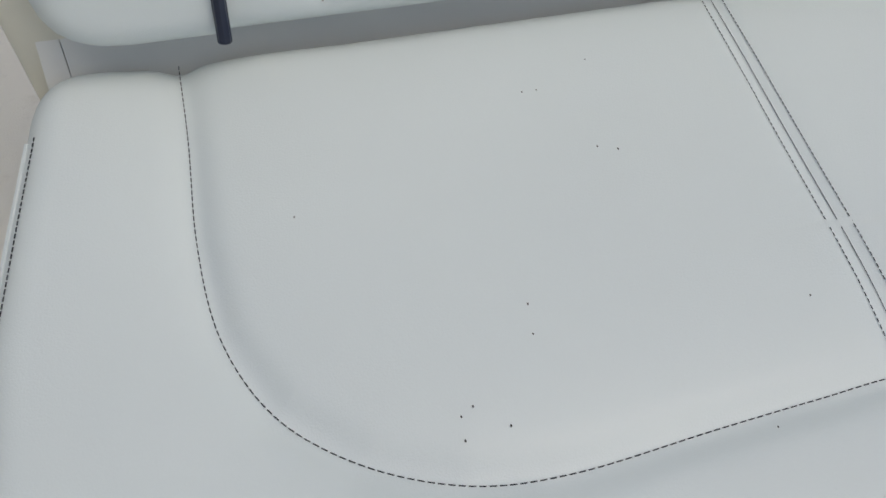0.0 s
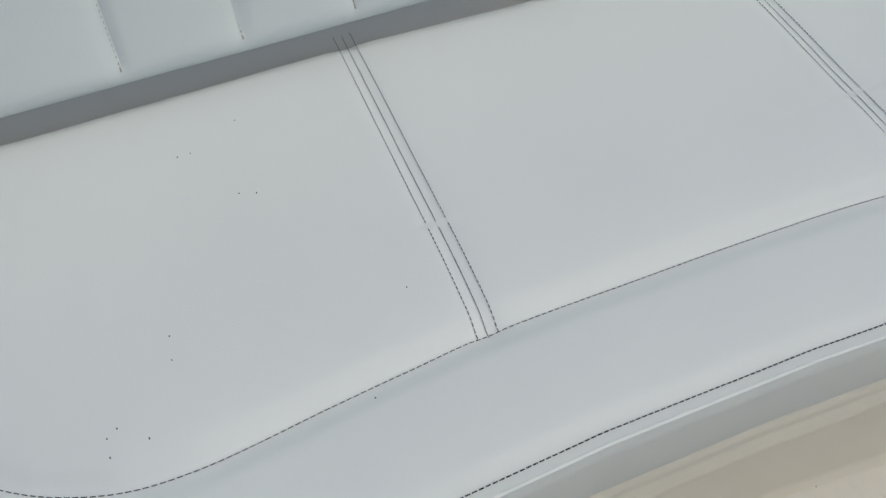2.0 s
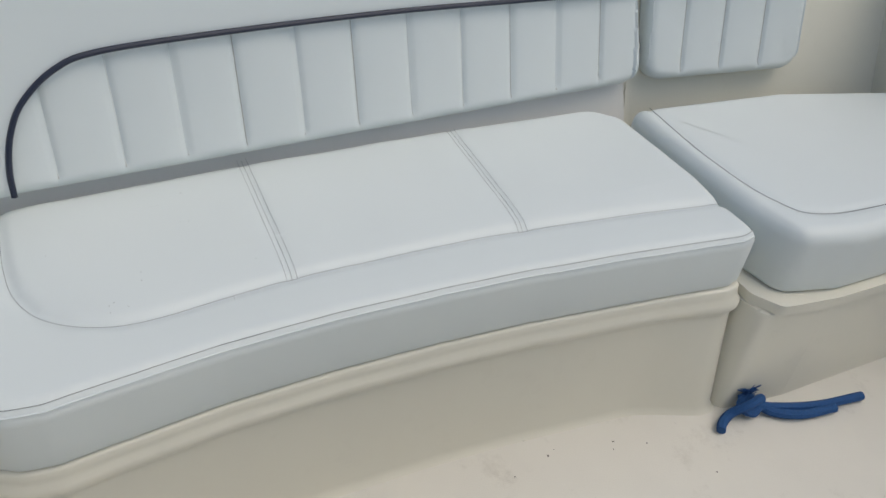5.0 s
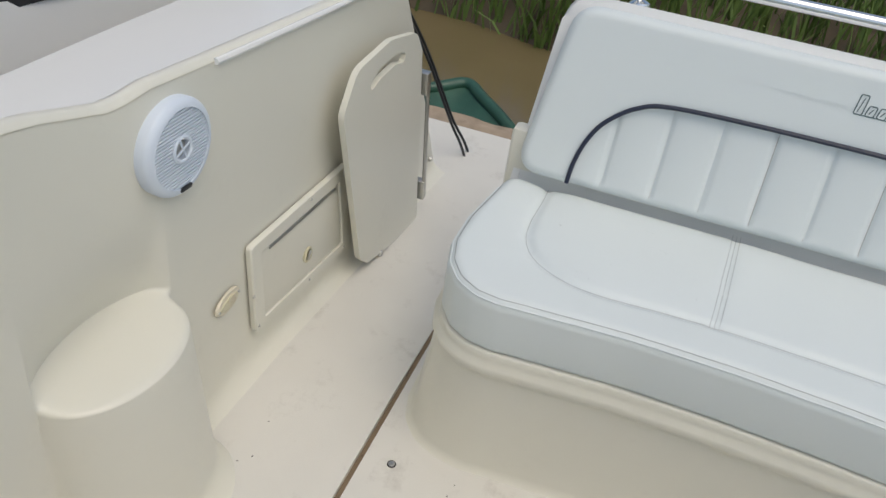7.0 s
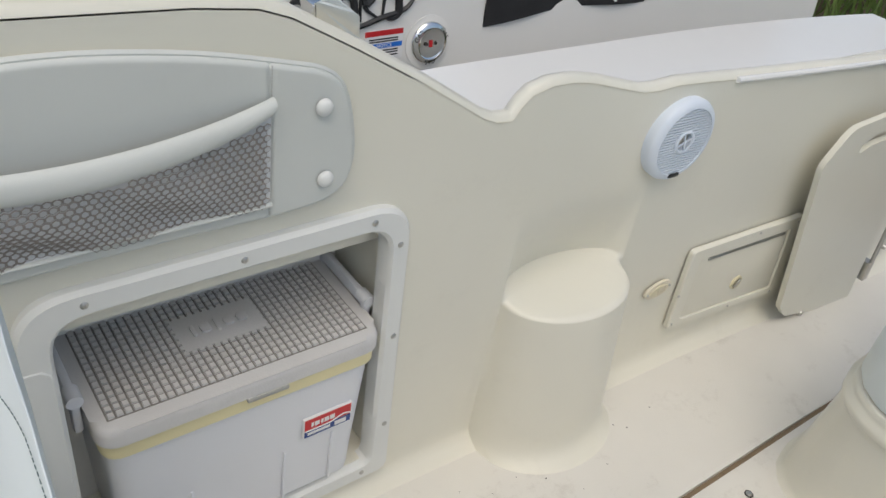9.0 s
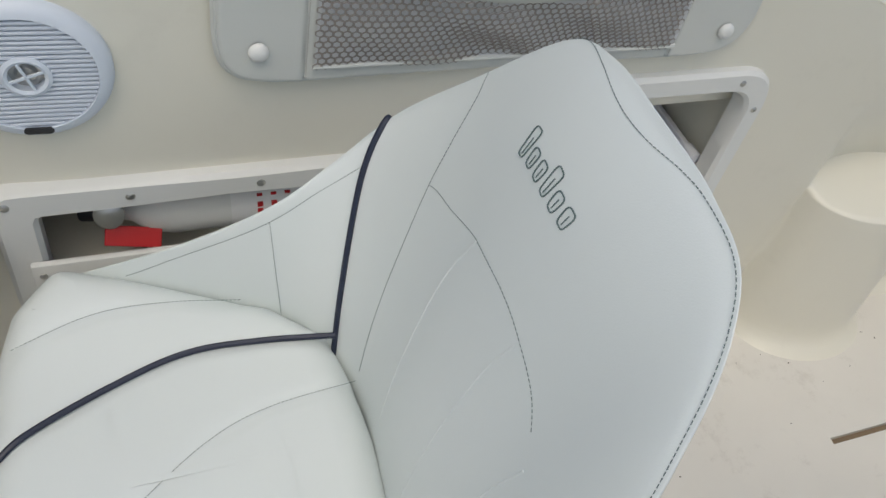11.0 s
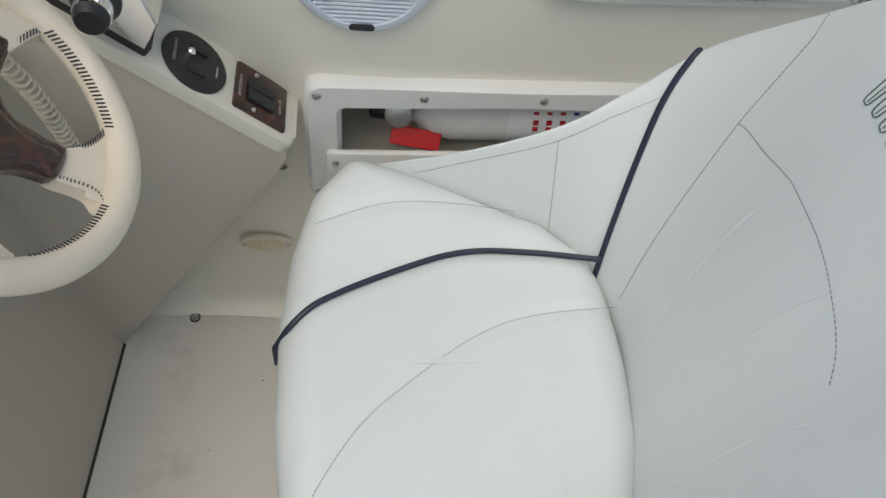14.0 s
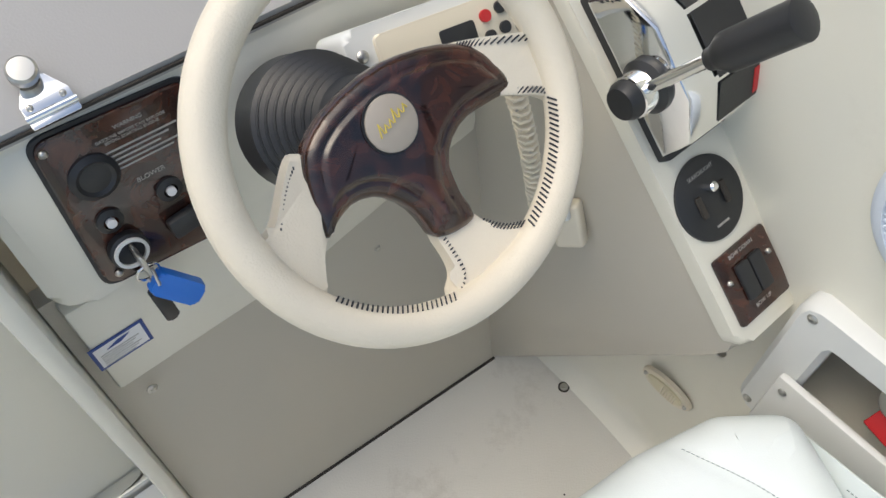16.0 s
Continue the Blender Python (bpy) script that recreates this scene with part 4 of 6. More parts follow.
bm = bmesh.new()
rings = []
for z in (0.089, 0.095, 0.20, 0.34, 0.372):
    k = taper(z) + (0.006 if z < 0.09 else 0)
    rings.append([bm.verts.new((p.x, p.y, z)) for p in resample(round_poly([(-0.128 + k, 0.750 + k), (0.276 - k, 0.750 + k), (0.276 - k, 0.985 - k), (-0.128 + k, 0.985 - k)], 0.028, 6), 80)])
for a, b in zip(rings, rings[1:]):
    for i in range(80):
        bm.faces.new((a[i], a[(i + 1) % 80], b[(i + 1) % 80], b[i]))
bm.faces.new(rings[0][::-1])
bm.faces.new(rings[-1])
part("body", bm, COOLB, ck)
part("liner_rim", prism(round_poly([(-0.133, 0.7445), (0.281, 0.7445), (0.281, 0.988), (-0.133, 0.988)], 0.03), 0.360, 0.386, 0.003), YEL, ck, "yellowed liner rim")
lid = part("lid", prism(round_poly([(-0.138, 0.7405), (0.286, 0.7405), (0.286, 0.992), (-0.138, 0.992)], 0.034), 0.3865, 0.416, 0.012, None, 3), COOL, ck)
bm = bmesh.new()
nx, ny = 34, 17
for i in range(nx):
    for j in range(ny):
        x, y = -0.118 + 0.384 * (i + 0.5) / nx, 0.764 + 0.208 * (j + 0.5) / ny
        if 0.015 < x < 0.135 and 0.835 < y < 0.900:
            continue
        hx, hy = 0.384 / nx * 0.40, 0.208 / ny * 0.40
        lo = [bm.verts.new((x + a * hx, y + b * hy, 0.4155)) for a, b in ((-1, -1), (1, -1), (1, 1), (-1, 1))]
        hi = [bm.verts.new((x + a * hx * 0.8, y + b * hy * 0.8, 0.4192)) for a, b in ((-1, -1), (1, -1), (1, 1), (-1, 1))]
        bm.faces.new(hi)
        for k in range(4):
            bm.faces.new((lo[k], lo[(k + 1) % 4], hi[(k + 1) % 4], hi[k]))
part("waffle_grid", bm, COOL, lid, smooth=False)["kind"] = "stuff"
# one dark sheet paints both groove shade and dirt between the squares
part("grid_shadow", box(-0.119, 0.267, 0.763, 0.973, 0.4150, 0.4163), mat("lid_dirt_shade", (0.23, 0.218, 0.20), 0.8, var=0.2, scale=20), lid, "dirt and painted shade between the raised squares", smooth=False)
pl = part("name_plate", box(0.012, 0.138, 0.832, 0.903, 0.4160, 0.4196, 0.001), COOL, lid)
for k, (w, h) in enumerate(((0.006, 0.022), (0.015, 0.020), (0.006, 0.028), (0.016, 0.018), (0.016, 0.018))):
    x = (0.036, 0.054, 0.072, 0.090, 0.110)[k]
    part("raised_mark", prism(round_poly([(x - w / 2, 0.867 - h / 2), (x + w / 2, 0.867 - h / 2), (x + w / 2, 0.867 + h / 2), (x - w / 2, 0.867 + h / 2)], min(w, h) * 0.45), 0.4190, 0.4240, 0.001), COOL, pl)
part("finger_notch", box(0.062, 0.125, 0.7385, 0.746, 0.3785, 0.3870, 0.001), GREYT, ck)
for x in (-0.02, 0.13, 0.215):
    part("body_rib", box(x - 0.0018, x + 0.0018, 0.7535, 0.762, 0.10, 0.215, 0.001), COOLB, ck)
lab = part("label", box(0.148, 0.234, 0.7488, 0.7535, 0.268, 0.311, 0.0008), WHITEP, ck, "red, white and blue sticker")
part("red_field", box(0.150, 0.232, 0.7478, 0.7486, 0.286, 0.309), RED, lab, smooth=False)
part("blue_field", box(0.150, 0.232, 0.7478, 0.7486, 0.270, 0.2845), NAVYL, lab, smooth=False)
part("wave", xf(tube([(x, 0.7474, 0.285 + 0.008 * smooth01(0.19, 0.222, x) - 0.004 * smooth01(0.222, 0.232, x)) for x in [0.150 + 0.0041 * k for k in range(21)]], 0.0014, 5), None), WHITEP, lab)
for x, w in ((0.163, 0.004), (0.171, 0.008), (0.180, 0.004), (0.188, 0.008), (0.198, 0.008)):
    part("white_bar", box(x - w / 2, x + w / 2, 0.7470, 0.7477, 0.292, 0.301), WHITEP, lab, smooth=False)
part("white_line", box(0.155, 0.195, 0.7470, 0.7477, 0.2745, 0.280), WHITEP, lab, smooth=False)
part("white_line", box(0.203, 0.224, 0.7470, 0.7477, 0.273, 0.282), WHITEP, lab, smooth=False)
for o in (lab, *lab.children):
    o.data.transform(Matrix.Translation((0.010, 0.0, -0.032)))
for sx, x in ((1, 0.284), (-1, -0.140)):
    h = part("handle", box(min(x, x + sx * 0.012), max(x, x + sx * 0.012), 0.800, 0.816, 0.372, 0.442, 0.004), COOLB, ck)
    part("arm", box(min(x, x + sx * 0.012), max(x, x + sx * 0.012), 0.814, 0.94, 0.418, 0.440, 0.004), COOLB, h)
    part("arm", box(min(x, x + sx * 0.010), max(x, x + sx * 0.010), 0.814, 0.94, 0.385, 0.398, 0.003), COOLB, h)
    part("post", box(min(x, x + sx * 0.012), max(x, x + sx * 0.012), 0.93, 0.95, 0.36, 0.440, 0.004), COOLB, h)
    part("grip", tube([(x + sx * 0.006, 0.796, 0.433), (x + sx * 0.006, 0.822, 0.433)], 0.011, 12), COOLB, h)

# extinguisher recess by the helm
ef = root("recess_frame", "white rounded plastic frame screwed round the helm recess", "frame", "recess frames")
fo = resample(round_poly([(-0.714, 0.330), (-0.165, 0.330), (-0.165, 0.545), (-0.714, 0.545)], 0.022, 8), 120)
fi = resample(round_poly([(-0.668, 0.372), (-0.215, 0.372), (-0.215, 0.508), (-0.668, 0.508)], 0.010, 8), 120)
part("frame", ring_prism(fo, fi, -0.022, 0.014, pm, 0.006), PLASTIC, ef)
for q in ((-0.697, 0.529), (-0.567, 0.527), (-0.418, 0.527), (-0.28, 0.527), (-0.700, 0.346)):
    screw(pm @ Vector((q[0], q[1], 0.0135)), (0, -1, 0), 0.0055, ef)
lp = part("lower_panel", box(-0.688, -0.20, 0.335, 0.436, 0.0145, 0.024, 0.003, 2, pm), PLASTIC, ef)
screw(pm @ Vector((-0.676, 0.418, 0.024)), (0, -1, 0), 0.0045, ef)
ex = root("fire_extinguisher", "white fire extinguisher with red label lying in the recess", "fire extinguisher")
part("cylinder", lathe([(0, -0.15), (0.034, -0.148), (0.041, -0.135), (0.041, 0.10), (0.036, 0.13), (0.02, 0.15), (0.015, 0.165), (0, 0.165)], 28, frame_m((-0.438, 0.818, 0.454), (0, 0, 1), (-1, 0, 0))), PLASTIC, ex)
part("gauge", lathe([(0.018, 0), (0.018, 0.012), (0.015, 0.014), (0.0, 0.013)], 24, frame_m((-0.612, 0.795, 0.470), (1, 0, 0), (-0.1, -1, 0.5))), STEEL, ex, "round pressure gauge")
part("red_tag", box(-0.022, 0.045, -0.013, 0.013, 0.0, 0.003, 0.001, 1, frame_m((-0.600, 0.781, 0.439), (1, 0, -0.22), (0, -0.75, 0.6))), RED, ex)
part("nozzle", tube([(-0.565, 0.825, 0.44), (-0.61, 0.815, 0.45), (-0.645, 0.83, 0.44)], 0.013, 12), BLACK, ex)
pr = part("label", lathe([(0.0414, -0.10), (0.0414, 0.03)], 28, frame_m((-0.438, 0.818, 0.454), (0, 0, 1), (-1, 0, 0))), WHITEP, ex)
for k in range(7):
    x = -0.435 + 0.018 * k
    for j in range(3):
        part("print_bar", box(x, x + 0.007, 0.7755 + 0.004 * j * j * 0.6, 0.779 + 0.004 * j * j * 0.6, 0.458 + 0.009 * j, 0.464 + 0.009 * j), RED if k < 3 else NAVYL, pr, smooth=False)


for o in ex.children_recursive:
    o.data.transform(Matrix.Translation((0.018, 0.0, -0.008)))


# ---- helm seat ----
hs = root("helm_chair", "white vinyl bucket helm seat with navy piping and stitched seams", "helm seat")
S_OUT = round_poly([(-0.655, 0.690), (-0.700, 0.632), (-0.722, 0.555), (-0.731, 0.47), (-0.731, 0.36), (-0.722, 0.27), (-0.700, 0.2), (-0.655, 0.13), (-0.53, 0.17), (-0.43, 0.21),
                    (-0.385, 0.26), (-0.369, 0.335), (-0.366, 0.41), (-0.370, 0.483), (-0.380, 0.548), (-0.435, 0.602), (-0.53, 0.640)], 0.03, 4)
SP = [(-0.381, 0.532), (-0.46, 0.542), (-0.535, 0.541), (-0.61, 0.517), (-0.68, 0.484), (-0.720, 0.455)]
SS2 = [(-0.374, 0.471), (-0.467, 0.461), (-0.530, 0.437), (-0.603, 0.384), (-0.648, 0.343), (-0.688, 0.283), (-0.70, 0.25)]
SS1 = [(-0.470, 0.600), (-0.54, 0.606), (-0.619, 0.602), (-0.697, 0.576)]


def hseat_h(x, y):
    h = 0.012 * math.exp(-(((y - 0.41) / 0.2) ** 2)) - 0.012
    h += 0.020 * smooth01(0.50, 0.66, y) * smooth01(-0.40, -0.62, x)
    for ln, dep in ((SP, 0.004), (SS2, 0.0025), (SS1, 0.0025)):
        d = seg_dist(x, y, ln)
        h -= dep * math.exp(-(d / 0.009) ** 2)
    return h + 0.0012 * noise.noise(Vector((x * 9, y * 9, 7)))


part("seat_cushion", cushion(S_OUT, 0.30, 0.512, 0.045, hseat_h, 360, 60, ((-0.60, 0.41), (-0.45, 0.41))), VINYL, hs)


def hseat_top(x, y):
    e = 0.0
    if x < -0.690:
        e = -0.045 + math.sqrt(max(0.0, 0.045 ** 2 - min(0.045, -0.686 - x) ** 2)) if x < -0.686 else 0
    return 0.512 + hseat_h(x, y) + e


pp = [(p.x, p.y, hseat_top(p.x, p.y) + 0.0035) for p in spline(SP, 60)] + [(-0.735, 0.450, 0.465), (-0.734, 0.445, 0.44)]
part("seat_piping", tube(pp, 0.0034, 8), PIPE, hs, "navy blue piping")
for ln in (SS2, SS1):
    part("seat_stitching", dashes([tuple(p) for p in spline(ln, 60)], hseat_top, 0.0042, 0.0028, 0.0004), THREAD_G, hs)

# stations: inner foot (x, y), crest (x, y, z), rim thickness, swell towards the sitter
ST = [((-0.640, 0.672), (-0.640, 0.684, 0.484), 0.010, 0.000), ((-0.530, 0.638), (-0.530, 0.652, 0.548), 0.012, 0.002), ((-0.430, 0.594), (-0.437, 0.626, 0.618), 0.014, 0.004),
      ((-0.400, 0.562), (-0.374, 0.632, 0.664), 0.016, 0.008), ((-0.382, 0.531), (-0.314, 0.627, 0.728), 0.018, 0.014), ((-0.370, 0.492), (-0.267, 0.572, 0.812), 0.020, 0.024),
      ((-0.367, 0.460), (-0.240, 0.506, 0.894), 0.022, 0.030), ((-0.368, 0.430), (-0.242, 0.445, 0.922), 0.022, 0.030), ((-0.371, 0.395), (-0.248, 0.375, 0.930), 0.022, 0.030),
      ((-0.376, 0.355), (-0.251, 0.304, 0.930), 0.022, 0.026), ((-0.384, 0.310), (-0.258, 0.250, 0.914), 0.022, 0.020), ((-0.396, 0.272), (-0.293, 0.199, 0.862), 0.020, 0.014),
      ((-0.425, 0.245), (-0.347, 0.162, 0.768), 0.018, 0.008), ((-0.53, 0.215), (-0.48, 0.158, 0.635), 0.014, 0.004), ((-0.640, 0.190), (-0.640, 0.160, 0.505), 0.010, 0.0)]


def station(i):
    (bx, by), c, w, sw = ST[i]
    out = Vector((c[0] + 0.56, (c[1] - 0.41) * 0.9, 0))
    out.normalize()
    b, c = Vector((bx, by, 0.462)), Vector(c)
    mid = b.lerp(c, 0.58) - out * sw
    up = b.lerp(c, 0.86) - out * (sw * 0.85)
    o = c + out * w * 0.4 + Vector((0, 0, -1.3 * w))
    low = o + out * 0.004 + Vector((0, 0, -(o.z - 0.36) * 0.5))
    bot = Vector((o.x, o.y, 0.33)) - out * 0.03
    return [b, b.lerp(mid, 0.5) - out * sw * 0.25, mid, up, c, o, low, bot]


STN = [station(i) for i in range(len(ST))]


def cat(P, s):
    m = len(P) - 1
    s = max(0.0, min(m - 1e-6, s))
    i = int(s)
    t = s - i
    a = P[i - 1] if i > 0 else 2 * P[0] - P[1]
    b, c = P[i], P[i + 1]
    d = P[i + 2] if i + 2 <= m else 2 * P[m] - P[m - 1]
    return 0.5 * (2 * b + (c - a) * t + (2 * a - 5 * b + 4 * c - d) * t * t + (3 * b - a - 3 * c + d) * t ** 3)


def shell_at(s, t, lift=0.0):
    """s: round the seat, 0 to 14; t: foot 0, crest 3, outer foot 7."""
    def p(ss, tt):
        return cat([cat([STN[i][k] for i in range(len(ST))], ss) for k in range(8)], tt)
    q = p(s, t)
    if lift:
        n = (p(s + 0.02, t) - p(s - 0.02, t)).cross(p(s, t + 0.02) - p(s, t - 0.02)).normalized()
        if n.x > 0 and t < 3:
            n = -n
        q = q + n * lift
    return q


part("backrest", sheet(lambda u, v: shell_at(u * 14, v * 7), 130, 64), VINYL, hs)
part("back_piping", tube([shell_at(p.x, p.y, 0.0016) for p in spline([(4.1, 0.12), (3.95, 1.0), (3.82, 1.91), (3.75, 2.71), (3.77, 3.3), (3.85, 4.0), (3.9, 5.2)], 60)], 0.0034, 8), PIPE, hs, "navy blue piping")


def sline(a, n=40, lift=0.0006):
    return [shell_at(p.x, p.y, lift) for p in spline([(q[0], q[1]) for q in a], n)]


FAN = [(5.21, 2.51), (6.09, 2.28), (7.27, 2.32), (8.2, 2.35), (9.05, 2.3), (9.66, 2.25), (10.25, 2.21)]
for ln in ([(5.26, 0.35), (5.2, 1.16), (5.2, 1.9), (5.21, 2.51), (5.26, 2.92), (5.25, 3.4), (5.15, 3.85), (5.1, 4.3)], [(0.51, 2.31), (1.08, 2.96), (2.03, 3.23), (2.79, 3.25), (3.72, 3.09)],
           [(2.03, 3.23), (2.06, 2.12), (2.09, 1.0), (2.1, 0.3)], FAN,
           [(5.7, 4.6), (6.25, 4.43), (7.27, 3.88), (8.16, 3.86), (8.94, 4.16), (9.9, 4.25), (11.0, 4.15), (12.0, 4.1), (13.0, 4.0)]):
    part("back_stitching", stitch3(sline(ln, 60), 0.0042, 0.00034), THREAD_G, hs)
for ln in ([(7.27, 2.32), (7.03, 1.88), (7.13, 1.15), (7.38, 0.35)], [(9.05, 2.3), (8.97, 1.92), (9.15, 1.16), (9.48, 0.34)], [(10.64, 2.17), (10.59, 1.7), (10.79, 1.08), (11.11, 0.56)]):
    part("pleat", tube(sline(ln, 40, -0.0002), lambda u: 0.0013 - 0.0008 * u, 6), VINYL, hs)
# maker's mark: six slanted outlined loops, the first and the fourth tall
bm = bmesh.new()
for i in range(6):
    s0, h = 6.98 + i * 0.262, (0.24 if i == 0 else 0.22 if i == 3 else 0.135)
    q = round_poly([(s0 - 0.06, 2.91), (s0 + 0.08, 2.90), (s0 + 0.10, 2.91 + h), (s0 - 0.09, 2.92 + h)], 0.05, 4)
    tube([shell_at(p.x, p.y, 0.0006) for p in q], 0.00065, 5, True, bm)
    tube([shell_at(s0 + 0.02, 2.925 + k * h * 0.2, 0.0006) for k in range(4)], 0.0005, 5, False, bm)
part("emblem", bm, THREAD_G, hs, "outlined thread emblem")
part("pan", box(-0.69, -0.36, 0.17, 0.65, 0.27, 0.345, 0.02), PLASTIC, hs)
part("pedestal", lathe([(0.12, 0), (0.12, 0.008), (0.05, 0.02), (0.045, 0.28), (0, 0.28)], 28, Matrix.Translation((-0.52, 0.40, 0))), STEEL, hs)

# ---- helm console ----
con = root("helm_console", "cream and taupe moulded helm console", "console")
side = prism([(-1.031, 0.0), (-0.744, 0.455), (-0.733, 0.478), (-0.727, 0.496), (-0.968, 0.704), (-1.01, 0.742), (-1.14, 0.742), (-1.14, 0.0)], 0.0, 0.095, 0.006, frame_m((0, 0.795, 0), (1, 0, 0), (0, -1, 0)))
part("side_panel", side, GREYGEL, con, "taupe side of the footwell")
part("footwell_panel", sheet(lambda u, v: Vector((-1.066 + 0.036 * u - (0.048 + 0.030 * u) * v, 0.225 + 0.48 * u, 0.59 * v)), 8, 8, 0.02, (-1, 0, 0)), GREYGEL, con, "taupe footwell panel")
part("floor_seam", tube([(-1.0655 + 0.036 * u, 0.225 + 0.478 * u, 0.001) for u in (0, 0.25, 0.5, 0.75, 1)], 0.0028, 6), DARK, con, "dark open joint at the floor")
SM = frame_m((-0.731, 0.748, 0.496), (-0.75, 0, 0.66), (0.66, 0, 0.75))
part("switch_strip", prism(round_poly([(-0.006, -0.048), (0.43, -0.048), (0.43, 0.050), (-0.006, 0.050)], [0.012, 0.004, 0.004, 0.018], 5), -0.012, 0.007, 0.006, SM, 3), GEL, con)
part("dash_face", prism(round_poly([(0.238, 0.590), (0.70, 0.590), (0.70, 0.733), (0.238, 0.756)], [0.03, 0.006, 0.006, 0.01]), -0.05, 0.0, 0.008, frame_m((-0.9725, 0, 0.013), (0, 1, 0), (0.981, 0, 0.196))), GEL, con)
part("under_dash", box(-1.14, -1.095, 0.238, 0.70, 0.44, 0.588, 0.004), GEL, con)
part("dash_lid", sheet(lambda u, v: Vector((-1.117 - 0.40 * v, 0.20 + 0.60 * u, 0.768 - 0.030 * u + 0.20 * v - 0.05 * v * v)), 12, 8, 0.012, (0, 0, -1)), DASHTOP, con, "grey dash lid")
part("lid_gap", tube([(-1.1155, 0.20, 0.762), (-1.1155, 0.80, 0.732)], 0.002, 6), DARK, con)
part("jamb", box(-1.16, -1.062, 0.205, 0.2235, 0.0, 0.75, 0.006), GEL, con)
for y, z in ((0.262, 0.418), (0.546, 0.40)):
    screw((-1.0905, y, z), (1, 0, 0.1), 0.006, con)
screw((-0.742, 0.7205, 0.437), (0, -0.3, -1), 0.006, con)

cab = root("companionway_panel", "cream cabin panel beside the helm with door track", "panel")
part("panel", box(-1.20, -1.160, -0.62, 0.204, 0.0, 0.95, 0.012), GEL, cab)
part("track", box(-1.1595, -1.136, -0.5, 0.203, 0.0, 0.160, 0.003), CHROME, cab, "bright metal door track")
part("sill", box(-1.134, -1.058, -0.5, 0.2035, 0.0005, 0.150, 0.008), GELW, cab)
screw((-1.092, 0.17, 0.150), (0, 0, 1), 0.006, cab)

# burl gauge panel with key switch
DM = frame_m((-0.972, 0.003, 0.009), (0, 1, 0), (0.981, 0, 0.196))
gp = root("gauge_panel", "dark burl gauge panel with blower switches and ignition", "gauge panel")
part("plate", prism(round_poly([(0.278, 0.605), (0.405, 0.590), (0.405, 0.742), (0.284, 0.752)], 0.014), 0.0, 0.006, 0.002, DM), BURL, gp)
part("plate_edge", prism(round_poly([(0.275, 0.602), (0.408, 0.587), (0.408, 0.745), (0.281, 0.755)], 0.015), 0.0, 0.003, 0.001, DM), BLACK, gp)
part("socket", lathe([(0.0195, 0.006), (0.0195, 0.009), (0.015, 0.012), (0.012, 0.010), (0.007, 0.011), (0, 0.011)], 28, DM @ pose(0.312, 0.706, 0)), BLACK, gp, "black power socket cap")
for q in ((0.357, 0.662), (0.305, 0.664)):
    b = part("breaker", lathe([(0.011, 0.006), (0.011, 0.009), (0.006, 0.011)], 20, DM @ pose(q[0], q[1], 0)), BLACK, gp)
    part("button", lathe([(0.0040, 0.009), (0.0040, 0.013), (0, 0.0135)], 16, DM @ pose(q[0], q[1], 0)), WHITEP, b, "white push button")
part("rocker", box(-0.018, 0.018, -0.010, 0.010, 0.006, 0.016, 0.003, 2, DM @ pose(0.360, 0.628, 0, 0, 0, 4)), BLACK, gp)
ig = part("ignition", lathe([(0.0165, 0.006), (0.0165, 0.013), (0.013, 0.016), (0.010, 0.014), (0, 0.014)], 28, DM @ pose(0.306, 0.632, 0)), BLACK, gp)
part("ring", lathe([(0.0142, 0.013), (0.0142, 0.0175), (0.0115, 0.0175), (0.0115, 0.013)], 28, DM @ pose(0.306, 0.632, 0)), PLASTIC, ig)
for q in ((0.290, 0.742), (0.290, 0.613), (0.395, 0.600)):
    screw(DM @ Vector((q[0], q[1], 0.006)), (1, 0, 0), 0.0035, gp)
tm = DM @ pose(0.352, 0.724, 0.0066, 0, 0, -3)
text("warning_text", "WARNING", 0.0048, tm @ pose(0, 0.010, 0), DIMPRINT, gp, 0.0002)
text("warning_text", "GASOLINE VAPORS CAN EXPLODE\nBEFORE STARTING ENGINE", 0.0036, tm @ pose(0, 0.002, 0), DIMPRINT, gp, 0.0002)
for k in range(5):
    part("print_bar", box(-0.034, 0.034 - 0.008 * (k % 3), -0.0008, 0.0008, 0.0, 0.0003, 0, 1, tm @ pose(0, -0.0075 - 0.0042 * k, 0)), DIMPRINT, gp, smooth=False)
text("blower_text", "BLOWER", 0.006, DM @ pose(0.350, 0.683, 0.0066, 0, 0, -2), DIMPRINT, gp, 0.0002)

ky = root("key_ring", "boat key on a bead chain with blue float", "keys")
k0 = DM @ Vector((0.308, 0.630, 0.020))
part("key", box(-0.002, 0.002, -0.011, 0.011, -0.003, 0.020, 0.001, 1, DM @ pose(0.308, 0.630, 0.018)), STEEL, ky)
part("split_ring", tube([k0 + Vector((0.010 + 0.002 * math.sin(a), 0.010 * math.cos(a), -0.012 + 0.011 * math.sin(a))) for a in [2 * math.pi * k / 20 for k in range(20)]], 0.0011, 6, True), CHROME, ky)
for pts in ([(0.012, 0.004, -0.010), (0.016, 0.003, -0.015), (0.020, 0.002, -0.021)], [(0.010, -0.002, -0.022), (0.010, -0.002, -0.032), (0.010, -0.001, -0.042)]):
    bm = bmesh.new()
    for p in resample([k0 + Vector(q) for q in pts], 14, closed=False):
        bmesh.ops.create_icosphere(bm, subdivisions=1, radius=0.0017, matrix=Matrix.Translation(p))
    part("bead_chain", bm, STEEL, ky)
